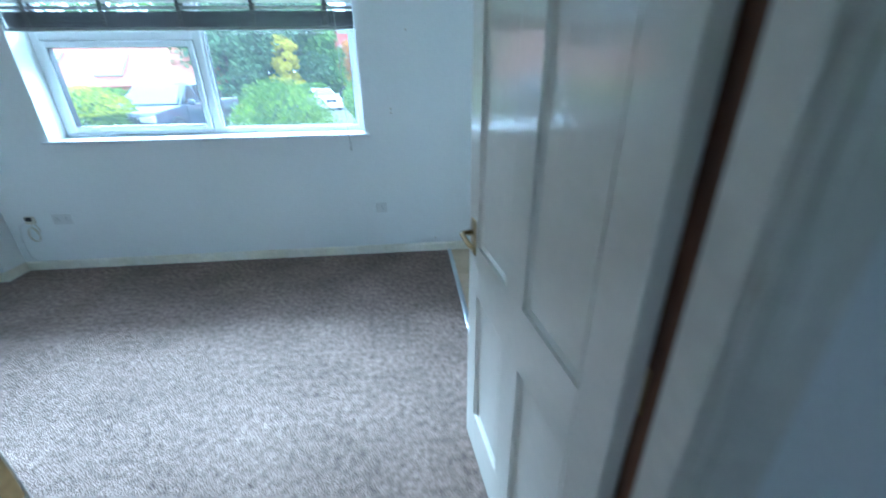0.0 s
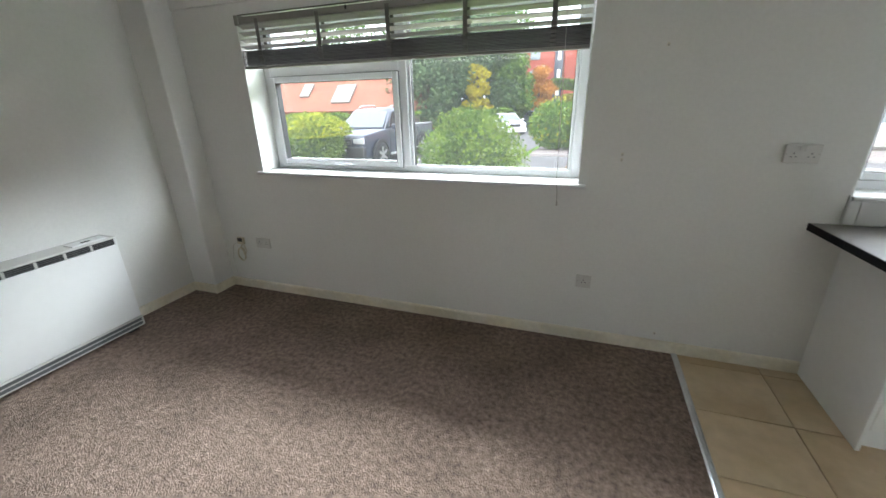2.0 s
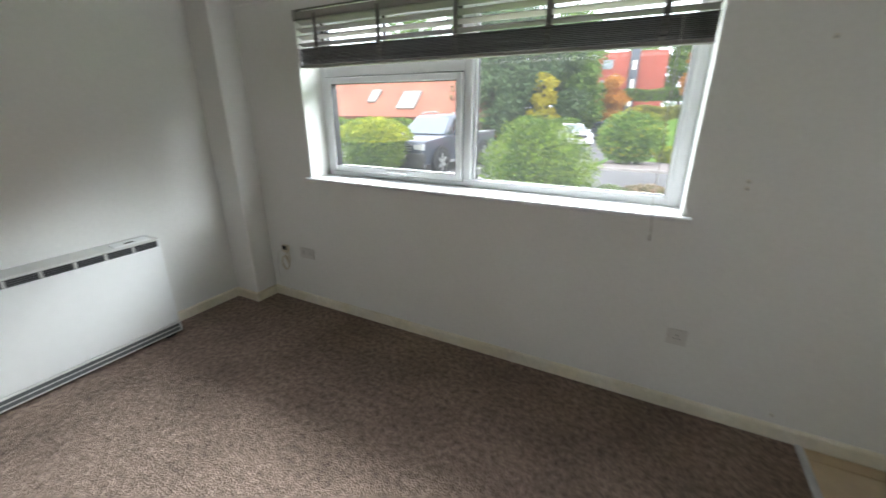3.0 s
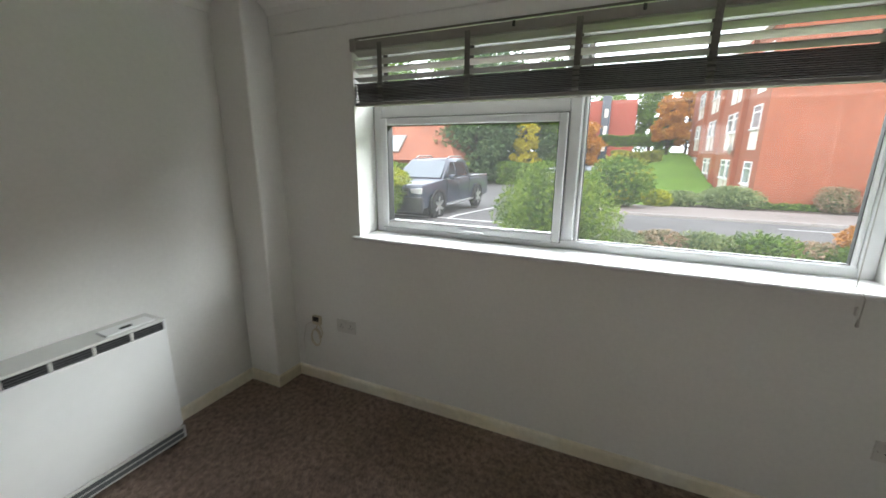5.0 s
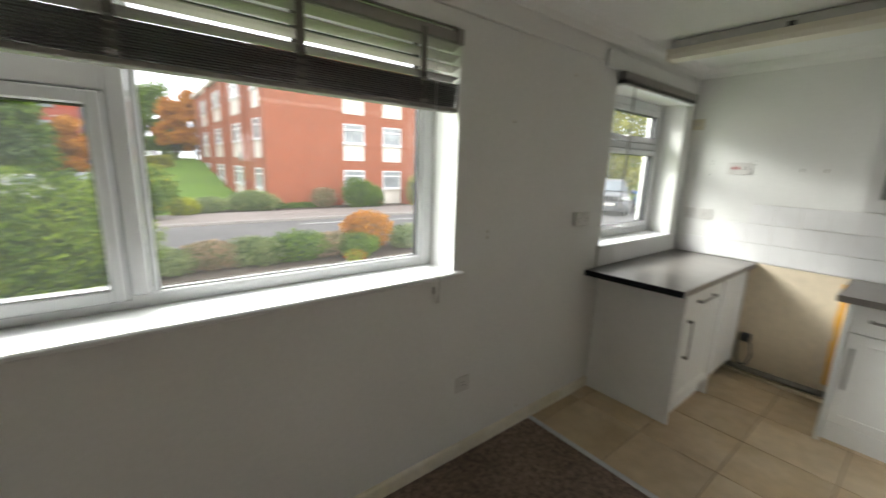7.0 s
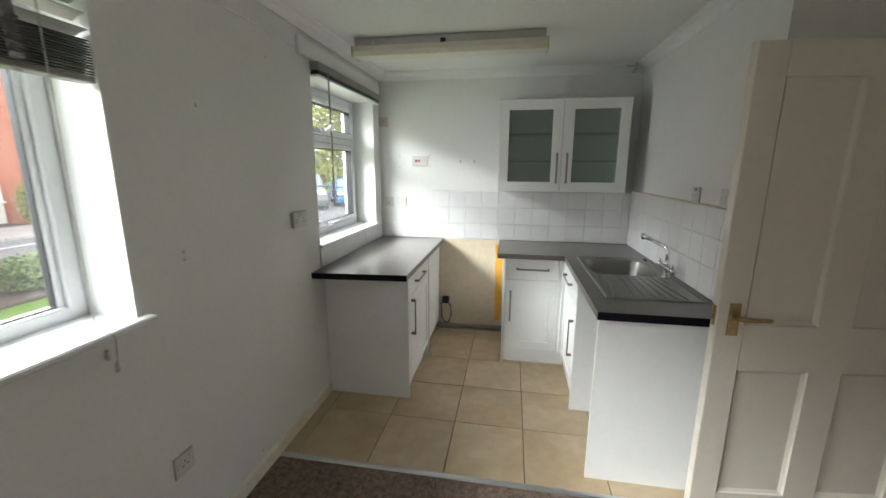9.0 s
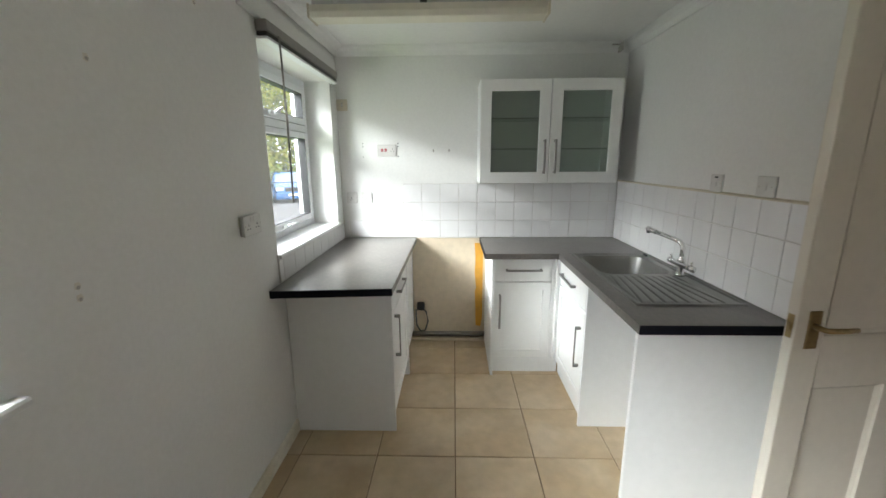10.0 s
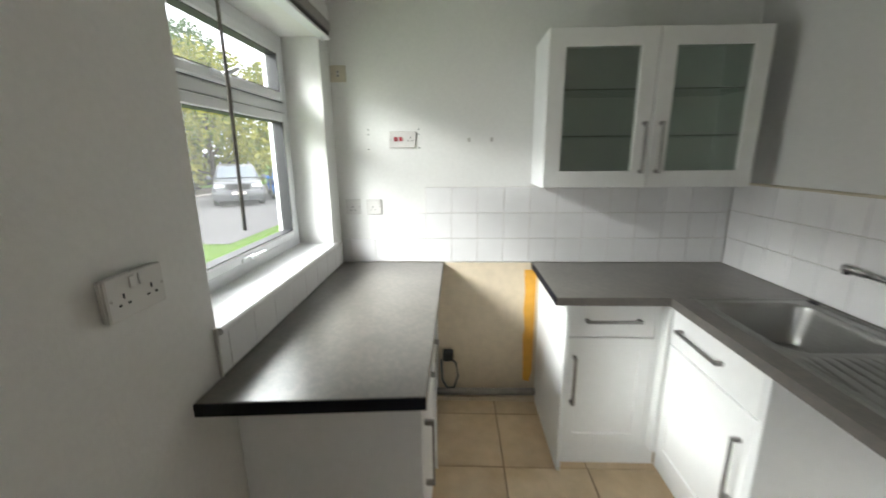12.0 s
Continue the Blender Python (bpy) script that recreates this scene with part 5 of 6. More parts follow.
# ---- floor tiles ----
ft = structure("floor_tiles", box(BAR + 0.005, E, S, W, -0.012, -0.005), M_FLOORGROUT, "beige ceramic floor tiles with dark grout", "floor tiles")
fx = [BAR + 0.012, 0.933, 1.348, 1.763, 2.178, E]
fy = [S, 1.142, 1.557, 1.972, 2.387, 2.802, 3.217, W]
fm = {}
for a, c in zip(fx, fx[1:]):
    for d0, d1 in zip(fy, fy[1:]):
        key = (round(c - a - 0.005, 4), round(d1 - d0 - 0.005, 4))
        if key not in fm:
            q = box(-key[0] / 2, key[0] / 2, -key[1] / 2, key[1] / 2, -0.008, 0.0, 0.0018)
            fm[key] = mesh_of("floor_tile", q, M_FLOORTILE)
        o = new("floor_tile", fm[key])
        o.matrix_world = pose((a + c) / 2, (d0 + d1) / 2, random.uniform(-0.0006, 0.0006) + 0.001, random.uniform(-0.06, 0.06), random.uniform(-0.06, 0.06), 0)
        o.parent = ft
        o.matrix_parent_inverse = Matrix()

# ---- outside: ground ----
def sheet(xs, ys, lift, name, mat, label, category):
    m = bmesh.new()
    rows = [[m.verts.new((x, y, fall(y) + lift)) for x in xs] for y in ys]
    for r0, r1 in zip(rows, rows[1:]):
        for k in range(len(xs) - 1):
            m.faces.new((r0[k], r0[k + 1], r1[k + 1], r1[k]))
    return structure(name, m, mat, label, category)


sheet([-400, -60, 60, 400], [-700, -60, OUT - 0.02, 13, 24, 60, 700], -0.012, "ground", M_GRASS, "mown green lawn spreading away from the house", "ground")
sheet([-60, -9.5, 0, 60], [10.9, 13.0, 16.9], 0.0, "road", M_ASPHALT, "worn grey asphalt estate road", "road")
sheet([-40, -2.6], [16.9, 20, 24, 30, 40, 46], 0.004, "road_car_park", M_ASPHALT, "worn grey asphalt car park", "road")
sheet([-2.2, 0, 3, 30], [17.02, 19, 21.4], 0.09, "pavement", M_PAVE, "pale pink paved footway", "pavement")
sheet([-18, -8, -3.1], [9.3, 10.95], 0.002, "road_apron", M_ASPHALT, "worn asphalt apron before the parking bays", "road")
sheet([8.8, 40], [7.9, 10.95], 0.001, "road_parking_bay", M_ASPHALT, "worn asphalt parking bay by the lawn", "road")
sheet([-2.2, 3.5], [25.5, 26.6], 0.01, "pavement_path", M_PAVE, "narrow concrete path across the grass", "path")
KERB = mesh_of("kerbstone", box(-0.455, 0.455, -0.06, 0.06, -0.12, 0.1, 0.012), M_KERB)
kb2 = structure("kerb", box(-2.2, 30, 17.03, 17.05, fall(17) - 0.1, fall(17) - 0.02), M_KERB, "concrete kerb along the footway", "kerb")
for k in range(34):
    o = new("kerbstone", KERB)
    o.matrix_world = pose(-1.75 + 0.92 * k, 16.96, fall(16.96), 0, 0, random.uniform(-0.3, 0.3))
    o.parent = kb2
    o.matrix_parent_inverse = Matrix()
m = bmesh.new()
for x0, y0, x1, y1 in ((-5.95, 12.3, -5.7, 17.0), (-8.75, 12.3, -8.5, 17.0), (-3.1, 12.6, -2.85, 17.0)):
    d, xm = 0.05, x0 + (x1 - x0) * (13.0 - y0) / (y1 - y0)
    for xa, ya, xb, yb in ((x0, y0, xm, 13.0), (xm, 13.0, x1, y1)):
        m.faces.new([m.verts.new((x, y, fall(y) + 0.008)) for x, y in ((xa - d, ya), (xa + d, ya), (xb + d, yb), (xb - d, yb))])
for x0, x1, y in ((3.0, 5.2, 15.4), (6.2, 7.6, 15.0), (-9.0, -2.9, 12.25)):
    m.faces.new([m.verts.new((a, c, fall(c) + 0.006)) for a, c in ((x0, y), (x1, y), (x1, y + 0.1), (x0, y + 0.1))])
structure("road_markings", m, M_LINE, "worn white painted bay lines", "road marking")
structure("bed", box(-1.4, 5.2, 9.2, 10.85, G - 0.02, G + 0.05, 0.02), M_SOIL, "dark soil of the planting bed", "soil")
structure("bed_by_flats", box(0.4, 12, 21.5, 23.3, fall(22) - 0.1, fall(22) + 0.06, 0.02), M_SOIL, "dark soil bed below the flats", "soil")
# grassy bank behind
m = bmesh.new()
gx = [-3, -1.5, 0, 1.5, 2.8, 4.0]
gy = [27, 30, 34, 38, 44, 50]
hts = (0.0, 0.25, 0.7, 1.3, 2.2, 2.5)
rows = [[m.verts.new((x, y, fall(y) + 0.01 + h * min(1, (x + 3.2) / 4.0))) for x in gx] for y, h in zip(gy, hts)]
for r0, r1 in zip(rows, rows[1:]):
    for k in range(len(gx) - 1):
        m.faces.new((r0[k], r0[k + 1], r1[k + 1], r1[k]))
structure("ground_bank", m, M_GRASS, "rising grassy bank beside the flats", "bank", True)


# ---- plants ----
def leaves(count, radii, size, seed, shell=0.45, flat=0.0, squash=1.0, lumps=7):
    """A crown as many small folded leaves round the origin, denser towards its lumpy skin. Returns a mesh."""
    rng = np.random.default_rng(seed)
    v = rng.normal(size=(count, 3))
    v /= np.linalg.norm(v, axis=1)[:, None]
    cen = rng.normal(size=(lumps, 3))
    cen /= np.linalg.norm(cen, axis=1)[:, None]
    bulge = 1 + 0.16 * np.max(np.clip(v @ cen.T, 0, 1) ** 6, axis=1) - 0.08
    r = (shell + (1 - shell) * rng.random(count) ** 0.5) * bulge * rng.uniform(0.94, 1.07, count)
    p = v * r[:, None] * np.array(radii)
    if flat:
        p[:, 2] = np.maximum(p[:, 2], -radii[2] * flat)
    a = rng.normal(size=(count, 3)) + v * 0.9
    a /= np.linalg.norm(a, axis=1)[:, None]
    c = np.cross(a, rng.normal(size=(count, 3)))
    c /= np.linalg.norm(c, axis=1)[:, None]
    s = size * rng.uniform(0.6, 1.35, count)[:, None]
    verts = np.stack([p - a * s, p + c * s * 0.42, p + a * s, p - c * s * 0.42], axis=1).reshape(-1, 3)
    faces = np.arange(count * 4).reshape(-1, 4)
    me = bpy.data.meshes.new("leaves")
    me.from_pydata(verts.tolist(), [], faces.tolist())
    return me


def crown_part(name, me, mat, parent, at=(0, 0, 0)):
    me = me.copy()
    me.materials.clear()
    me.materials.append(mat)
    o = new(name, me)
    o.parent = parent
    o.location = at
    return o


def shrub(name, label, at, radii, mat, count, size, seed, stems=True, extra=None, category="shrub"):
    ob = thing(name, label, category, (at[0], at[1], fall(at[1])), group={"heather": "heathers in the bed", "low_shrub": "low shrubs", "clipped_bush": "clipped bushes"}.get(name, ""))
    crown_part("crown", leaves(count, radii, size, seed, flat=0.95), mat, ob, (0, 0, radii[2] * 0.97))
    # a darker heart paints the shade inside, so that the crown is not see-through
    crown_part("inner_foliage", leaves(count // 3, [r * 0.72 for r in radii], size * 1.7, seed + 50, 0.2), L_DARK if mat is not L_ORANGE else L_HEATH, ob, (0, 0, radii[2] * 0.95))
    if extra:
        crown_part("blossom", leaves(extra[1], [r * 1.03 for r in radii], extra[2], seed + 9, 0.93, 0.5), extra[0], ob, (0, 0, radii[2] * 0.97))
    if stems:
        m = bmesh.new()
        for k in range(5):
            a = 1.3 * k
            tube([(0.05 * math.cos(a), 0.05 * math.sin(a), -0.02), (0.3 * radii[0] * math.cos(a), 0.3 * radii[1] * math.sin(a), radii[2]), (0.5 * radii[0] * math.cos(a + 0.3), 0.5 * radii[1] * math.sin(a + 0.3), radii[2] * 1.5)], [0.03, 0.018, 0.006], m, 6)
        part("stems", m, M_BARK, ob, local=True)
    return ob


shrub("clipped_bush", "large loosely clipped green privet bush", (-2.15, 8.15), (0.98, 0.95, 0.93), L_HEDGE, 17000, 0.031, 1)
b2 = shrub("clipped_bush", "rounded golden green bush in front of the pickup", (-7.75, 10.75), (1.12, 1.05, 0.86), L_HEDGE, 7000, 0.045, 2)
crown_part("golden_top", leaves(5200, (1.15, 1.07, 0.6), 0.045, 22, 0.8, 0.05), L_GOLD, b2, (0, 0, 1.15))
shrub("flowering_bush", "round green bush dotted with yellow flowers", (-1.35, 19.6), (1.35, 1.2, 1.12), L_GREEN, 6000, 0.07, 3, extra=(L_YELLOW, 420, 0.06))
shrub("low_shrub", "bright green low shrub at the kerb", (0.25, 21.3), (0.65, 0.6, 0.42), L_GOLD, 1800, 0.06, 4, False)
shrub("low_shrub", "grey green shrub below the flats", (3.1, 22.3), (1.3, 0.8, 0.55), L_GREY, 3600, 0.06, 5, False)
shrub("low_shrub", "dull green shrub below the flats", (1.2, 22.2), (0.8, 0.6, 0.42), L_GREY, 2000, 0.06, 6, False)
shrub("low_shrub", "russet shrub against the brick wall", (6.75, 22.6), (0.75, 0.6, 0.6), L_HEATH, 2200, 0.06, 7, False)
shrub("clipped_bush", "round clipped green bush below the flats", (8.45, 21.9), (1.0, 0.95, 0.86), L_GREEN, 5200, 0.055, 8)
for x, y in ((4.6, 22.9), (5.2, 22.8), (5.75, 22.95), (6.1, 22.85)):
    shrub("low_shrub", "low green plants along the foot of the flats", (x, y), (0.42, 0.3, 0.2), L_GREEN, 700, 0.05, 120 + int(x * 10), False)
shrub("clipped_bush", "smaller round clipped green bush below the flats", (9.35, 22.0), (0.72, 0.68, 0.66), L_GREEN, 3600, 0.055, 9)
shrub("low_shrub", "pale green shrub at the end of the flats", (12.4, 21.6), (1.0, 0.9, 1.0), L_OLIVE, 3600, 0.07, 10)
for k, (x, y, r, h, mat, lab) in enumerate(((-1.0, 9.9, 0.45, 0.24, L_GREY, "low grey green plants"), (-0.35, 10.0, 0.55, 0.28, L_HEATH, "russet heather in the bed"), (0.4, 9.9, 0.62, 0.3, L_GREY, "grey green heather spikes in the bed"),
                                        (1.15, 9.8, 0.66, 0.33, L_GREEN, "green heather in the bed"), (1.9, 9.95, 0.62, 0.28, L_HEATH, "mixed heather in the bed"), (2.35, 9.6, 0.5, 0.28, L_GREEN, "green low shrub in the bed"),
                                        (3.9, 9.8, 0.65, 0.32, L_GREY, "grey green low shrub in the bed"), (4.7, 10.0, 0.6, 0.32, L_GREY, "grey green bushy plant at the bed's end"))):
    shrub("heather", lab, (x, y), (r, 0.5, h), mat, 2400, 0.036, 30 + k, False, category="plant")
shrub("autumn_shrub", "orange autumn-leaved shrub in the bed", (2.8, 10.05), (0.66, 0.55, 0.5), L_ORANGE, 3400, 0.042, 45)
shrub("flowering_plant", "small yellow plant with a red flower", (2.1, 9.15), (0.22, 0.2, 0.14), L_GOLD, 600, 0.035, 46, False, extra=(L_RED, 40, 0.04), category="plant")


def hedge(label, x0, x1, y, depth, h, mat, count, seed, z=None):
    rng = np.random.default_rng(seed)
    p = rng.random((count, 3)) * np.array((x1 - x0, depth, h))
    side = rng.random(count)
    p[side < 0.5, 1] = rng.random((side < 0.5).sum()) * 0.12
    p[side > 0.72, 2] = h - rng.random((side > 0.72).sum()) * 0.12
    p[:, 2] += 0.08 * np.sin(p[:, 0] * 2.1)
    a = rng.normal(size=(count, 3))
    a /= np.linalg.norm(a, axis=1)[:, None]
    c = np.cross(a, rng.normal(size=(count, 3)))
    c /= np.linalg.norm(c, axis=1)[:, None]
    s = 0.11 * rng.uniform(0.6, 1.3, count)[:, None]
    verts = np.stack([p - a * s, p + c * s * 0.45, p + a * s, p - c * s * 0.45], axis=1).reshape(-1, 3)
    me = bpy.data.meshes.new("hedge_leaves")
    me.from_pydata(verts.tolist(), [], np.arange(count * 4).reshape(-1, 4).tolist())
    me.materials.append(mat)
    ob = thing("hedge", label, "hedge", (x0, y, fall(y) if z is None else z), group="hedges")
    o = new("foliage", me)
    o.parent = ob
    part("inner_growth", box(0.1, x1 - x0 - 0.1, 0.14, depth - 0.1, 0, h - 0.18), M_SOIL, ob, local=True)


hedge("long clipped green hedge behind the parked pickup", -26, -10.3, 24.5, 1.2, 1.75, L_HEDGE, 9000, 60)
hedge("clipped green hedge at the car park's end", -10.3, -5.6, 31.5, 1.2, 1.7, L_GREEN, 4200, 61)
hedge("far dark hedge in front of the red block", -4.2, 3.4, 47, 1.2, 1.1, L_GREEN, 3000, 62, 2.1)
hedge("hedge at the foot of the bank", -2.6, 1.6, 41, 1.5, 1.2, L_OLIVE, 2800, 63, 0.4)
hedge("golden hedge along the kitchen side road", 17, 34, 21.5, 1.3, 1.9, L_OLIVE, 6500, 64, -0.6)


def tree(name, label, at, height, crown, mat, clumps, per, size, seed, z=None, clear=0.3, clump=(0.48, 0.72)):
    """A tapered trunk with limbs, and a crown of leaf clumps at the limbs' ends."""
    rng = random.Random(seed)
    ob = thing(name, label, "tree", (at[0], at[1], fall(at[1]) if z is None else z), group="trees round the car park")
    r0 = 0.022 * height + 0.04
    m = tube([(0, 0, -0.1), (0.04, 0.02, height * 0.3), (-0.05, 0.06, height * 0.6), (0.03, 0, height * 0.9)], [r0, r0 * 0.75, r0 * 0.45, r0 * 0.12], None, 9)
    ends = []
    for k in range(clumps):
        f = clear + (1 - clear) * (k + 0.5) / clumps
        a = 2.4 * k + rng.uniform(-0.4, 0.4)
        w = crown * (1 - ((f - clear) / (1 - clear + 0.12)) ** 2 * 0.75) * rng.uniform(0.55, 1.0)
        e = Vector((math.cos(a) * w, math.sin(a) * w, height * f + rng.uniform(-0.2, 0.3)))
        tube([(0, 0, height * max(0.15, f - 0.16)), e * 0.5 + Vector((0, 0, height * (f - 0.05) * 0.5)), e], [r0 * 0.4, r0 * 0.22, r0 * 0.05], m, 5)
        ends.append(e)
    ends.append(Vector((0, 0, height * 0.97)))
    part("trunk", m, M_BARK, ob, "", True, True)
    base = leaves(per, (1, 1, 0.72), size, seed + 5, 0.2, lumps=5)
    co = np.empty(len(base.vertices) * 3)
    base.vertices.foreach_get("co", co)
    co = co.reshape(-1, 3)
    allv = []
    for e in ends:
        k = crown * rng.uniform(*clump)
        t = rng.uniform(0, 6.28)
        rot = np.array(((math.cos(t), -math.sin(t), 0), (math.sin(t), math.cos(t), 0), (0, 0, 1)))
        q = co.reshape(-1, 4, 3)
        mid = q.mean(axis=1, keepdims=True)
        q = (mid * k + (q - mid)) @ rot.T + np.array(e)
        allv.append(q.reshape(-1, 3))
    v = np.concatenate(allv)
    me = bpy.data.meshes.new("crown")
    me.from_pydata(v.tolist(), [], np.arange(len(v)).reshape(-1, 4).tolist())
    me.materials.append(mat)
    o = new("crown", me)
    o.parent = ob
    return ob


tree("conifer", "dark spreading conifer behind the car park", (-11.0, 35), 9.5, 2.9, L_DARK, 16, 420, 0.2, 70)
tree("conifer", "dark conifer behind the car park", (-14.5, 38), 11, 3.0, L_DARK, 16, 420, 0.2, 71)
tree("tree", "tall green tree behind the car park", (-8.4, 42), 10, 2.6, L_GREEN, 16, 420, 0.2, 72)
tree("tree", "upright yellow autumn tree by the car park", (-8.6, 33.5), 4.9, 1.15, L_YELLOW, 34, 190, 0.11, 73, clear=0.15, clump=(0.26, 0.46))
tree("tree", "green tree behind the red block", (1.2, 60), 10, 2.0, L_GREEN, 14, 380, 0.24, 74)
tree("tree", "orange autumn tree behind the bank", (2.2, 46), 5.2, 1.35, L_ORANGE, 34, 230, 0.14, 75, z=1.0, clump=(0.3, 0.5))
tree("tree", "orange brown tree behind the bank", (4.4, 52), 7.4, 1.6, L_ORANGE, 34, 230, 0.16, 76, z=0.6, clump=(0.3, 0.5))
tree("tree", "small orange tree at the far end of the car park", (-4.6, 41), 4.6, 1.2, L_ORANGE, 12, 260, 0.14, 77)
for k, (x, y, h, c, mat, lab) in enumerate(((24, 17.5, 7.5, 3.1, L_OLIVE, "yellowing green tree beyond the kitchen side road"), (29, 22, 9, 3.4, L_OLIVE, "yellow green autumn tree"), (30, 15.5, 7.8, 3.2, L_OLIVE, "yellow green tree by the parking bay"),
                                           (36, 26, 13, 3.8, L_DARK, "tall dark tree in the distance"), (40, 18, 13, 4.0, L_GREEN, "tall green tree in the distance"), (24, 26, 10, 3.2, L_GREEN, "green tree in the distance"))):
    tree("tree", lab, (x, y), h, c, mat, 15, 380, 0.2, 80 + k, clear=0.12)
for k, (x, y, h, c, mat, lab) in enumerate(((-19, 44, 12, 3.6, L_GREEN, "green tree behind the tiled house"), (-28, 46, 13, 4, L_GREEN, "green tree far behind the tiled house"), (-24, 60, 13, 4, L_OLIVE, "yellow green tree in the far distance"), (-4, 66, 10, 4, L_GREEN, "green tree in the far distance"))):
    tree("tree", lab, (x, y), h, c, mat, 13, 320, 0.26, 90 + k, clear=0.15)

for k, (x, y, h, c, mat, lab) in enumerate(((-12.6, 33, 7.5, 2.6, L_DARK, "broad dark conifer behind the hedge"), (-9.4, 37.5, 8.5, 2.8, L_DARK, "dark green tree behind the yellow one"), (-7.3, 39, 7.0, 1.9, L_GREEN, "rounded green tree behind the car park"),
                                           (-16.5, 41, 9.5, 3.0, L_DARK, "dark conifer beside the tiled house"))):
    tree("tree", lab, (x, y), h, c, mat, 18, 420, 0.2, 110 + k, clear=0.06)


# ---- buildings ----
def wall_window(parent, axis, u0, u1, z0, z1, face, out, panel=0.9, big=True):
    """A white window with a top light over a cream panel, standing a little proud. axis: the wall's run."""
    def bx(a, c, p, q, d0, d1, bev=0.0, bm=None):
        lo, hi = sorted((face + out * d0, face + out * d1))
        return box(a, c, lo, hi, p, q, bev, bm) if axis == "x" else box(lo, hi, a, c, p, q, bev, bm)
    f = bmesh.new()
    w = 0.07
    bx(u0, u0 + w, z0, z1, -0.05, 0.05, 0, f), bx(u1 - w, u1, z0, z1, -0.05, 0.05, 0, f)
    bx(u0 + w, u1 - w, z0, z0 + w, -0.05, 0.05, 0, f), bx(u0 + w, u1 - w, z1 - w, z1, -0.05, 0.05, 0, f)
    zt = z1 - (z1 - z0) * 0.3
    bx(u0 + w, u1 - w, zt - 0.035, zt + 0.035, -0.05, 0.05, 0, f)
    win = part("window", f, M_UPVC, parent)
    part("pane", bx(u0 + w, u1 - w, z0 + w, zt - 0.035, -0.02, 0.008), M_DARKGLASS, win)
    part("pane", bx(u0 + w, u1 - w, zt + 0.035, z1 - w, -0.02, 0.014), M_DARKGLASS, win)
    part("sill", bx(u0 - 0.05, u1 + 0.05, z0 - 0.06, z0, -0.05, 0.12), M_UPVC, win)
    if panel:
        part("panel", bx(u0, u1, z0 - 0.06 - panel, z0 - 0.06, -0.05, 0.03), M_WHITE, win, "cream infill panel")


BX, BY, BZ = 4.15, 23.45, fall(24)
fb = thing("apartment_block", "three-storey red brick block of flats with white windows and cream panels", "building", (BX, BY, BZ))
part("wall", box(BX, 24, BY, BY + 24, BZ - 0.5, 6.95), M_BRICK, fb)
part("roof", box(BX - 0.25, 24.25, BY - 0.25, BY + 24.25, 6.95, 7.25, 0.03), M_WHITE, fb, "pale flat roof edge")
for x in (8.3, 10.82, 14.2, 16.8, 20.2):
    for k in range(3):
        wall_window(fb, "x", x, x + 1.29, 0.07 + 2.56 * k, 1.14 + 2.56 * k, BY, -1)
for k in range(3):
    for y in (24.3, 28.1, 29.7, 34.2, 36.0, 40.4, 42.2):
        wall_window(fb, "y", y, y + 1.35, 0.07 + 2.56 * k, 1.14 + 2.56 * k, BX, -1)
for y in (27.1, 33.0, 39.0):
    part("pier", box(BX - 0.22, BX, y, y + 0.6, BZ - 0.3, 6.95), M_BRICK, fb)
dsh = lathe([(0.05, -0.09), (0.2, -0.05), (0.3, 0.02), (0.31, 0.03), (0.2, -0.03), (0.05, -0.06)], (BX - 0.42, 27.3, 1.72), "x", 18)
part("satellite_dish", dsh, M_PIPE, fb, "grey satellite dish")
part("dish_arm", tube([(BX, 27.3, 1.6), (BX - 0.4, 27.3, 1.68)], 0.02, sides=6), M_PIPE, fb)

hb = thing("house", "low brick house with a big orange tiled roof and rooflights", "building", (-20, 30, fall(30)))
part("wall", box(-34, -13.2, 29.2, 37, fall(30) - 0.2, 1.0), M_BRICK, hb)
m = bmesh.new()
v = [m.verts.new(p) for p in ((-34.5, 28.7, 0.85), (-12.6, 28.7, 0.85), (-34.5, 33.5, 5.4), (-16.4, 33.5, 5.4), (-12.6, 38, 0.85), (-34.5, 38, 0.85))]
for f in ((0, 1, 3, 2), (1, 4, 3), (4, 5, 2, 3), (0, 2, 5)):
    m.faces.new([v[k] for k in f])
bmesh.ops.recalc_face_normals(m, faces=m.faces[:])
rf = part("roof", m, M_ROOFTILE, hb, "orange clay tiled hipped roof")
sl = math.degrees(math.atan2(4.55, 4.8))
for x, d, w, h, lab, mat in ((-22.3, 2.2, 0.9, 1.4, "grey framed rooflight", M_PIPE), (-18.6, 1.7, 1.7, 1.9, "grey solar panel", M_PIPE)):
    q = box(-w / 2, w / 2, -h / 2, h / 2, 0, 0.12, 0.01)
    q.transform(pose(x, 28.7 + d * math.cos(radians(sl)), 0.9 + d * math.sin(radians(sl)), sl, 0, 0))
    o = part("rooflight", q, mat, rf, lab)
    q = box(-w / 2 + 0.12, w / 2 - 0.12, -h / 2 + 0.12, h / 2 - 0.12, 0.12, 0.13)
    q.transform(pose(x, 28.7 + d * math.cos(radians(sl)), 0.9 + d * math.sin(radians(sl)), sl, 0, 0))
    part("pane", q, M_DARKGLASS, o)
rb = thing("far_block", "far red brick block with a dark glazed stair tower", "building", (-3, 58, 0))
part("wall", box(-8.5, -0.7, 56, 66, -1, 7.6), M_FARBRICK, rb)
part("stair_tower", box(-4.6, -3.6, 55.6, 58, -1, 8.1), M_CARBLUE, rb, "dark blue glazed stair tower")
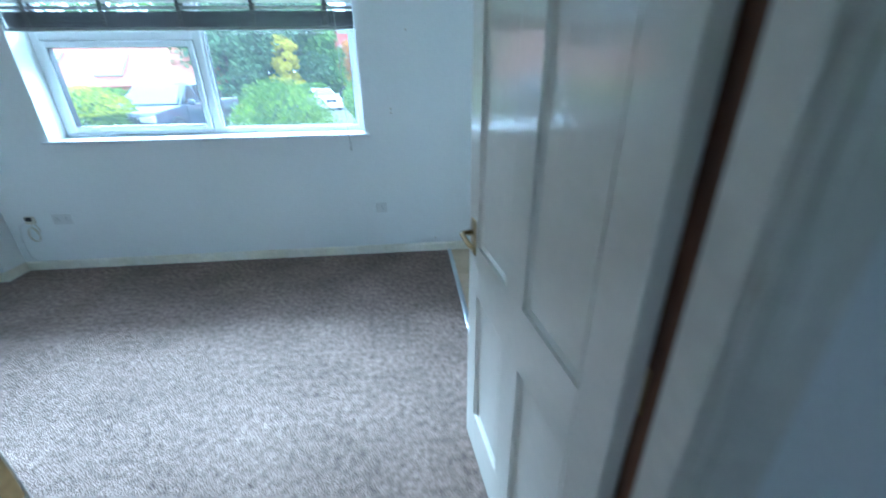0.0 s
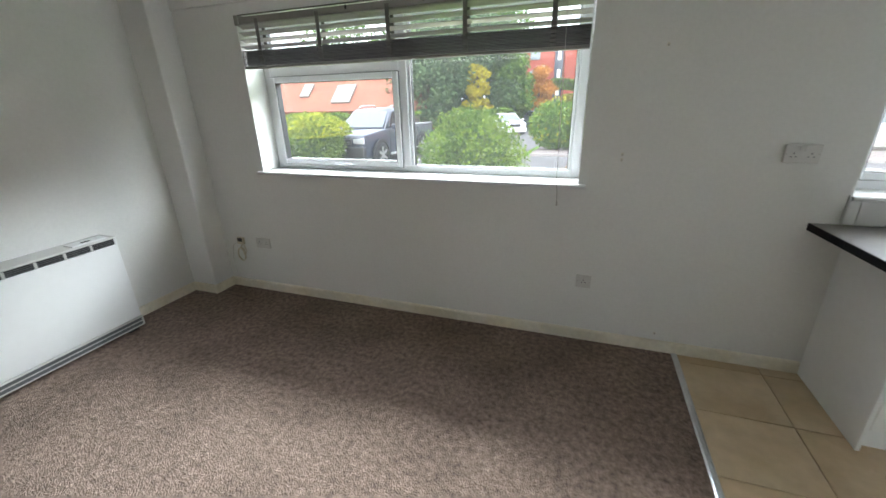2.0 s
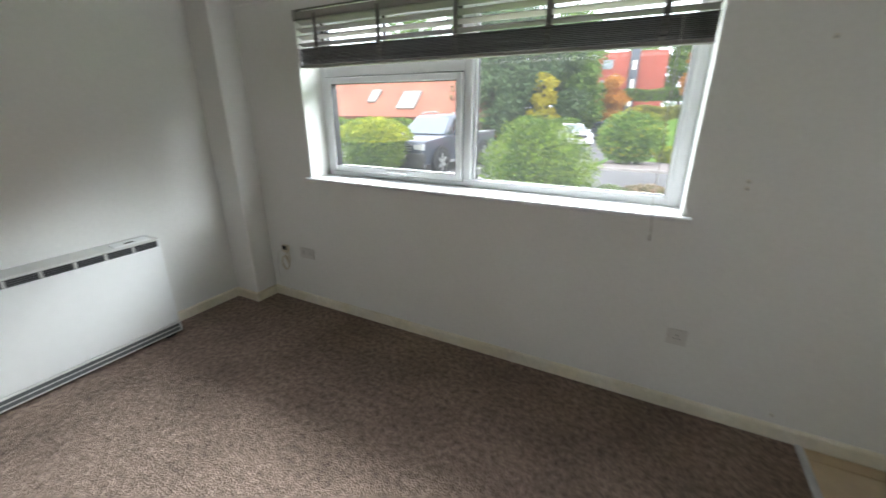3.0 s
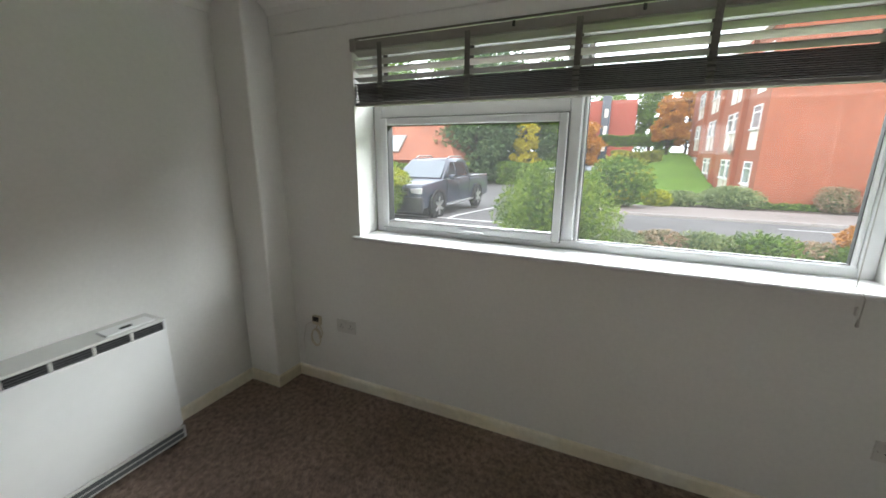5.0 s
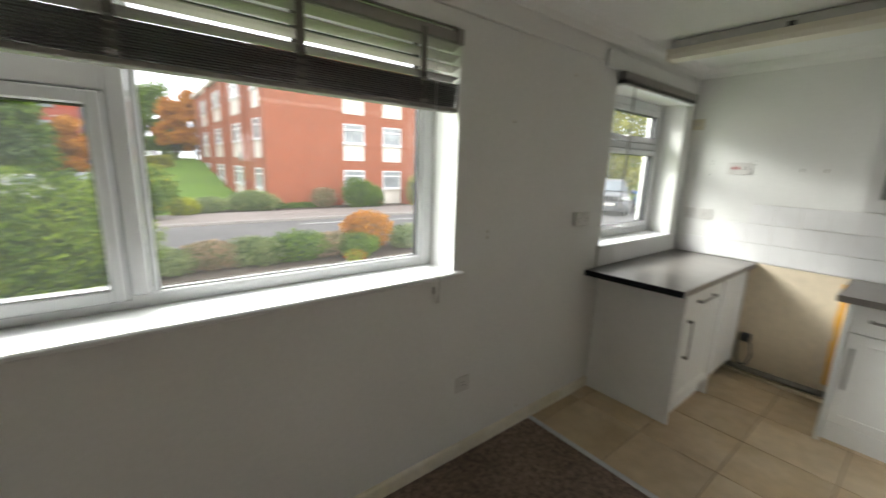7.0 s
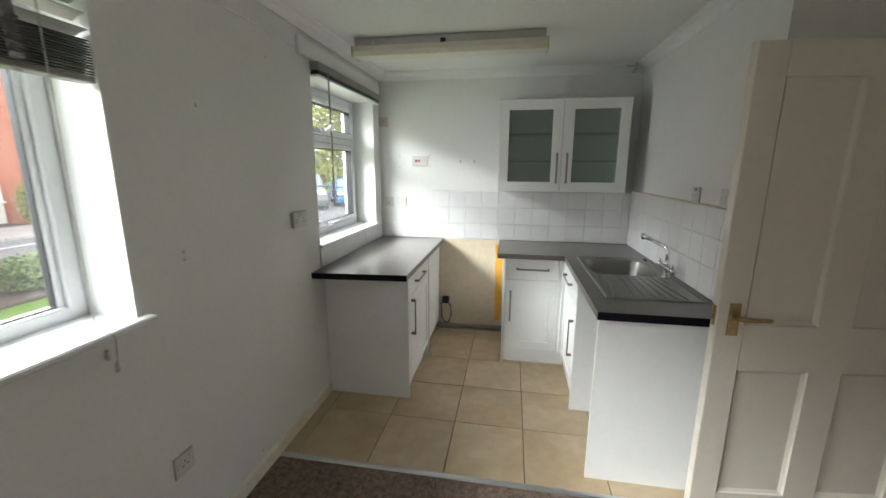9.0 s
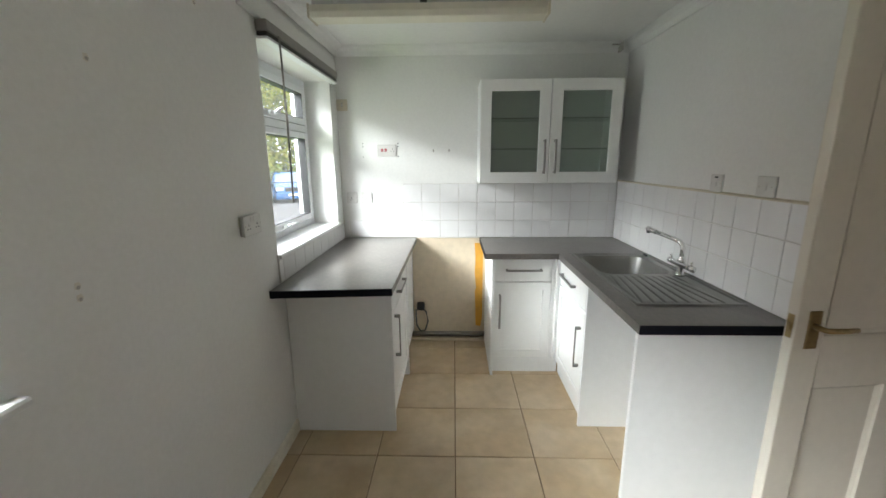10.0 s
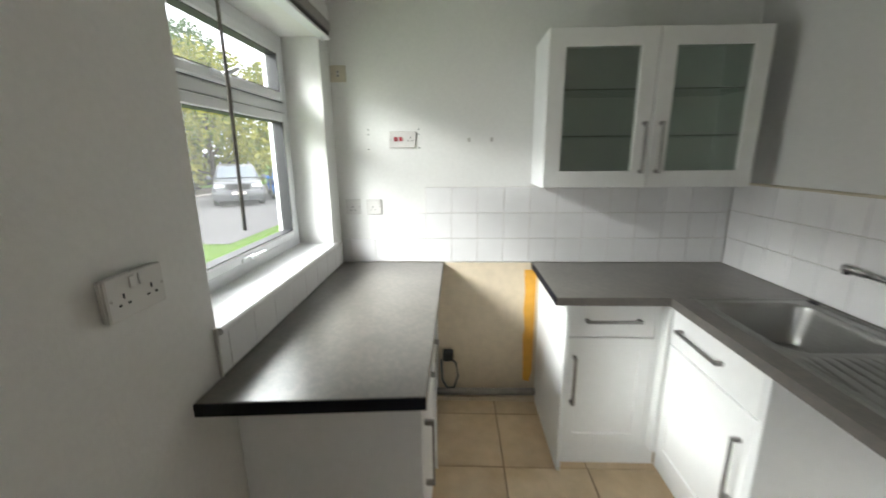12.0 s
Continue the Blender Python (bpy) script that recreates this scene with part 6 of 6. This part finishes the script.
for k in range(3):
    part("window", box(-4.25, -3.85, 55.5, 55.7, 1.6 + 2.0 * k, 2.6 + 2.0 * k), M_WHITE, rb)
    part("window", box(-7.6, -6.4, 55.9, 56.1, 1.4 + 2.2 * k, 2.4 + 2.2 * k), M_DARKGLASS, rb)
lp = thing("street_lamp", "grey street lamp with a white head", "lamp post", (-5.6, 46, fall(46)))
part("post", tube([(-5.6, 46, fall(46)), (-5.6, 46, 4.3)], [0.09, 0.05], sides=8), M_PIPE, lp)
part("head", box(-5.65, -4.7, 45.85, 46.15, 4.3, 4.45, 0.03), M_UPVC, lp)
gb = thing("green_cabinet", "green utility cabinet by the far hedge", "cabinet", (-5.3, 48, 0.5))
part("body", box(-5.8, -4.6, 47.6, 48.4, -0.9, 2.7, 0.03), surface("green_paint", (0.02, 0.16, 0.1), 0.5), gb)


# ---- parked vehicles: local x forward, y to the left, z up ----
def wheel(parent, x, y, r, side):
    t = part("wheel", lathe([(r * 0.62, -0.11), (r * 0.9, -0.115), (r, -0.085), (r, 0.085), (r * 0.9, 0.115), (r * 0.62, 0.11)], (x, y, r), "y", 26), M_TYRE, parent, "", True, True)
    yo = y + side * 0.085
    part("rim", lathe([(0.01, -0.02), (r * 0.66, -0.02), (r * 0.72, 0.02), (r * 0.68, 0.035), (r * 0.64, 0.01), (0.01, 0.0)], (x, yo, r), "y", 24), M_TRIM, t, "", True, True)
    s = bmesh.new()
    for k in range(6):
        q = box(-0.045, 0.045, -0.012, 0.012, 0.05, r * 0.68, 0.006)
        merge(s, q, pose(x, yo + side * 0.022, r, 0, 60 * k, 0))
    lathe([(0.01, -0.02), (0.07, -0.02), (0.06, 0.02), (0.01, 0.03)], (x, yo + side * 0.012, r), "y", 14, s)
    part("spokes", s, M_RIM, t, "silver alloy spokes", False, True)


def vehicle(name, label, category, at, turn, paint, P):
    """A car from its side outlines: a body below the waist, a glazed cabin above, wheels, lamps, mirrors, bumpers."""
    ob = thing(name, label, category, (at[0], at[1], fall(at[1])), turn, group="parked cars" if category == "car" else "")
    hw = P["width"] / 2
    body = prism(P["body"], "y", -hw, hw, 0.05, seg=3)
    waist = max(p[1] for p in P["body"])
    for v in body.verts:
        nose = max(0.0, v.co.x - P["axles"][0] - 0.45) / (P["ends"][0] - P["axles"][0] - 0.45)
        v.co.y *= 1 - 0.12 * nose - 0.05 * max(0.0, v.co.z - waist + 0.3) / 0.3
    part("body", body, paint, ob, "", True, True)
    cab = bmesh.new()
    pts, inset, zb, zt = P["cabin"], P["inset"], min(p[1] for p in P["cabin"]), max(p[1] for p in P["cabin"])
    side = {}
    for s in (-1, 1):
        side[s] = [cab.verts.new((x, s * (hw - 0.04 - inset * (z - zb) / (zt - zb)), z)) for x, z in pts]
    n = len(pts)
    for k in range(n):
        cab.faces.new((side[1][k], side[1][(k + 1) % n], side[-1][(k + 1) % n], side[-1][k]))
    cab.faces.new(side[1][::-1]), cab.faces.new(side[-1])
    bmesh.ops.recalc_face_normals(cab, faces=cab.faces[:])
    bmesh.ops.bevel(cab, geom=cab.edges[:], offset=0.035, segments=2, affect="EDGES")
    part("cabin", cab, paint, ob, "", True, True)

    def pane(a, b2, c, d, lift, mat, nm):
        q = bmesh.new()
        f = q.faces.new([q.verts.new(p) for p in (a, b2, c, d)])
        q.normal_update()
        nrm = f.normal.copy()
        cen = f.calc_center_median()
        if nrm.dot(cen - Vector((sum(p[0] for p in pts) / n, 0, (zb + zt) / 2))) < 0:
            nrm.negate()
        r = bmesh.ops.extrude_face_region(q, geom=[f])
        for v2 in [e for e in r["geom"] if isinstance(e, bmesh.types.BMVert)]:
            v2.co += nrm * lift
        bmesh.ops.recalc_face_normals(q, faces=q.faces[:])
        return part(nm, q, mat, ob, "", False, True)

    def on_side(s, x, z):
        return (x, s * (hw - 0.04 - inset * (z - zb) / (zt - zb)), z)
    for s in (-1, 1):
        for x0, x1, x2, x3, z0, z1 in P["side_glass"]:
            pane(on_side(s, x0, z0), on_side(s, x1, z0), on_side(s, x2, z1), on_side(s, x3, z1), 0.008, M_CARGLASS, "side_window")
    for nm, mat in (("windscreen", M_SCREEN), ("rear_window", M_CARGLASS)):
        (xa, za), (xb, zb2) = P[nm]
        f0, f1 = 0.1, 0.9
        p0, p1 = (xa + (xb - xa) * f0, za + (zb2 - za) * f0), (xa + (xb - xa) * f1, za + (zb2 - za) * f1)
        w0, w1 = hw - 0.13 - inset * (p0[1] - zb) / (zt - zb), hw - 0.13 - inset * (p1[1] - zb) / (zt - zb)
        pane((p0[0], -w0, p0[1]), (p0[0], w0, p0[1]), (p1[0], w1, p1[1]), (p1[0], -w1, p1[1]), 0.012, mat, nm)
    for x in P["axles"]:
        for s in (-1, 1):
            arch = bmesh.new()
            R = P["r"]
            for k in range(13):
                a0, a1 = math.pi * (k - 0.4) / 12.2, math.pi * (k + 0.6) / 12.2
                prism([(x + math.cos(a0) * (R + 0.02), R + math.sin(a0) * (R + 0.02)), (x + math.cos(a0) * (R + 0.1), R + math.sin(a0) * (R + 0.1)), (x + math.cos(a1) * (R + 0.1), R + math.sin(a1) * (R + 0.1)), (x + math.cos(a1) * (R + 0.02), R + math.sin(a1) * (R + 0.02))], "y", s * (hw - 0.02), s * (hw + 0.035), 0, arch)
            part("wheel_arch", arch, M_TRIM if P["flares"] else paint, ob, "", False, True)
            part("arch_well", lathe([(R + 0.03, -0.012), (R + 0.03, 0.012)], (x, s * hw, R), "y", 24), M_TRIM, ob, "", False, True)
            wheel(ob, x, s * (hw - 0.07), R, s)
    xf, xr = P["ends"]
    zl = P["lamp"]
    for s in (-1, 1):
        part("headlight", prism([(s * (hw - 0.06), zl - 0.08), (s * (hw - 0.06), zl + 0.1), (s * (hw - 0.45), zl + 0.06), (s * (hw - 0.42), zl - 0.06)], "x", xf - 0.06, xf + 0.012, 0.01), M_LAMP, ob, "clear headlight", False, True)
        part("tail_light", box(xr - 0.012, xr + 0.04, min(s * (hw - 0.05), s * (hw - 0.2)), max(s * (hw - 0.05), s * (hw - 0.2)), zl - 0.05, zl + 0.22, 0.01), M_RED, ob, "red tail light", False, True)
        mx = P["mirror"]
        mr = tube([(mx[0], s * (hw - 0.06), mx[1]), (mx[0], s * (hw + 0.06), mx[1] + 0.01)], 0.02, None, 6)
        box(mx[0] - 0.06, mx[0] + 0.06, min(s * (hw + 0.05), s * (hw + 0.22)), max(s * (hw + 0.05), s * (hw + 0.22)), mx[1] - 0.03, mx[1] + 0.13, 0.025, mr, 2)
        part("mirror", mr, paint, ob, "", True, True)
        part("sill_step", box(P["axles"][1] + P["r"] + 0.12, P["axles"][0] - P["r"] - 0.12, min(s * (hw - 0.1), s * (hw + 0.05)), max(s * (hw - 0.1), s * (hw + 0.05)), P["r"] - 0.06, P["r"] - 0.01, 0.01), M_RIM if P["flares"] else M_TRIM, ob, "", False, True)
        for hx in P["door_handles"]:
            part("door_handle", box(hx - 0.09, hx + 0.09, min(s * hw, s * (hw + 0.03)), max(s * hw, s * (hw + 0.03)), zl + 0.09, zl + 0.12, 0.008), paint, ob, "", False, True)
        for gx2 in P["gaps"]:
            part("door_gap", box(gx2 - 0.006, gx2 + 0.006, min(s * (hw - 0.01), s * (hw + 0.003)), max(s * (hw - 0.01), s * (hw + 0.003)), P["r"] + 0.06, zb), M_DARK, ob, "", False, True)
    gr = part("grille", box(xf - 0.05, xf + 0.02, -hw + 0.5, hw - 0.5, zl - 0.14, zl + 0.09, 0.02), M_TRIM, ob, "black grille", False, True)
    for k in range(3):
        part("bar", box(xf + 0.018, xf + 0.03, -hw + 0.53, hw - 0.53, zl - 0.1 + 0.07 * k, zl - 0.075 + 0.07 * k), M_RIM if P["flares"] else M_TRIM, gr, "", False, True)
    part("bumper", box(xf - 0.1, xf + 0.07, -hw + 0.04, hw - 0.04, P["r"] - 0.12, zl - 0.17, 0.04, None, 2), M_TRIM if P["flares"] else paint, ob, "", True, True)
    part("number_plate", box(xf + 0.068, xf + 0.078, -0.26, 0.26, zl - 0.33, zl - 0.22), M_WHITE, ob, "white number plate", False, True)
    if P["rails"]:
        for s in (-1, 1):
            y = s * (hw - 0.14 - inset)
            part("roof_rail", tube([(P["rails"][0], y, zt - 0.01), (P["rails"][0] - 0.12, y, zt + 0.05), (P["rails"][1] + 0.12, y, zt + 0.05), (P["rails"][1], y, zt - 0.01)], 0.02, None, 8), M_RIM, ob, "silver roof rail", True, True)
    return ob


PICKUP = dict(width=1.88, body=[(2.62, 0.38), (2.68, 0.62), (2.64, 0.98), (2.5, 1.1), (1.35, 1.2), (-0.75, 1.22), (-0.8, 1.14), (-2.62, 1.16), (-2.66, 0.5), (-2.5, 0.4)],
              cabin=[(1.4, 1.17), (0.55, 1.78), (0.2, 1.83), (-0.62, 1.82), (-0.82, 1.72), (-0.92, 1.17)], inset=0.2,
              side_glass=[(1.05, 0.28, 0.26, 0.52, 1.24, 1.7), (0.2, -0.68, -0.62, 0.2, 1.24, 1.7)], windscreen=((1.4, 1.17), (0.55, 1.78)), rear_window=((-0.92, 1.17), (-0.82, 1.72)),
              axles=(1.72, -1.5), r=0.41, flares=True, ends=(2.66, -2.64), lamp=0.92, mirror=(1.0, 1.2), door_handles=(0.3, -0.6), gaps=(1.1, 0.22, -0.72), rails=(0.4, -0.75))
pk = vehicle("pickup_truck", "grey blue double-cab pickup parked nose in", "pickup truck", (-7.22, 14.2), -92, M_CARBLUE, PICKUP)
part("load_bed", box(-2.55, -0.98, -0.78, 0.78, 1.13, 1.185, 0.01), M_TRIM, pk, "dark open load bed", False, True)
part("bed_rail", tube([(-2.55, 0.9, 1.18), (-1.0, 0.9, 1.2)], 0.03, None, 8), M_RIM, pk, "", True, True)
SUV = dict(width=1.84, body=[(2.15, 0.34), (2.22, 0.6), (2.16, 0.92), (1.9, 1.0), (1.05, 1.08), (-2.1, 1.1), (-2.2, 0.8), (-2.15, 0.36)],
           cabin=[(1.1, 1.05), (0.35, 1.6), (0.0, 1.66), (-1.5, 1.64), (-1.95, 1.5), (-2.12, 1.05)], inset=0.2,
           side_glass=[(0.8, 0.0, 0.02, 0.34, 1.12, 1.55), (-0.08, -0.95, -0.93, -0.06, 1.12, 1.55), (-1.03, -1.8, -1.62, -1.0, 1.12, 1.53)], windscreen=((1.1, 1.05), (0.35, 1.6)), rear_window=((-2.12, 1.05), (-1.95, 1.5)),
           axles=(1.38, -1.32), r=0.35, flares=False, ends=(2.2, -2.18), lamp=0.82, mirror=(0.78, 1.07), door_handles=(-0.02, -0.95), gaps=(0.9, -0.03, -0.98), rails=(0.1, -1.5))
vehicle("estate_car", "silver four-by-four parked facing the kitchen", "car", (17.6, 12.5), -150, M_CARSILVER, SUV)
HATCH = dict(SUV, width=1.76, body=[(1.95, 0.3), (2.0, 0.52), (1.92, 0.8), (1.6, 0.88), (0.95, 0.95), (-1.85, 0.98), (-1.95, 0.7), (-1.9, 0.32)],
             cabin=[(1.0, 0.92), (0.25, 1.4), (-0.1, 1.46), (-1.2, 1.44), (-1.65, 1.32), (-1.86, 0.92)],
             side_glass=[(0.72, -0.05, -0.03, 0.24, 0.99, 1.36), (-0.13, -1.0, -0.98, -0.11, 0.99, 1.36), (-1.08, -1.55, -1.4, -1.05, 0.99, 1.34)], windscreen=((1.0, 0.92), (0.25, 1.4)), rear_window=((-1.86, 0.92), (-1.65, 1.32)),
             axles=(1.25, -1.25), r=0.31, ends=(1.97, -1.93), lamp=0.68, mirror=(0.7, 0.94), rails=None)
vehicle("hatchback", "blue hatchback parked beside the silver car", "car", (20.0, 11.2), -150, M_CARTRUEBLUE, HATCH)
vehicle("hatchback", "white hatchback at the far end of the car park", "car", (-5.9, 31.6), -60, M_CARWHITE, HATCH)
vehicle("hatchback", "dark hatchback beside the white car", "car", (-3.7, 35.5), -60, M_CARBLUE, HATCH)
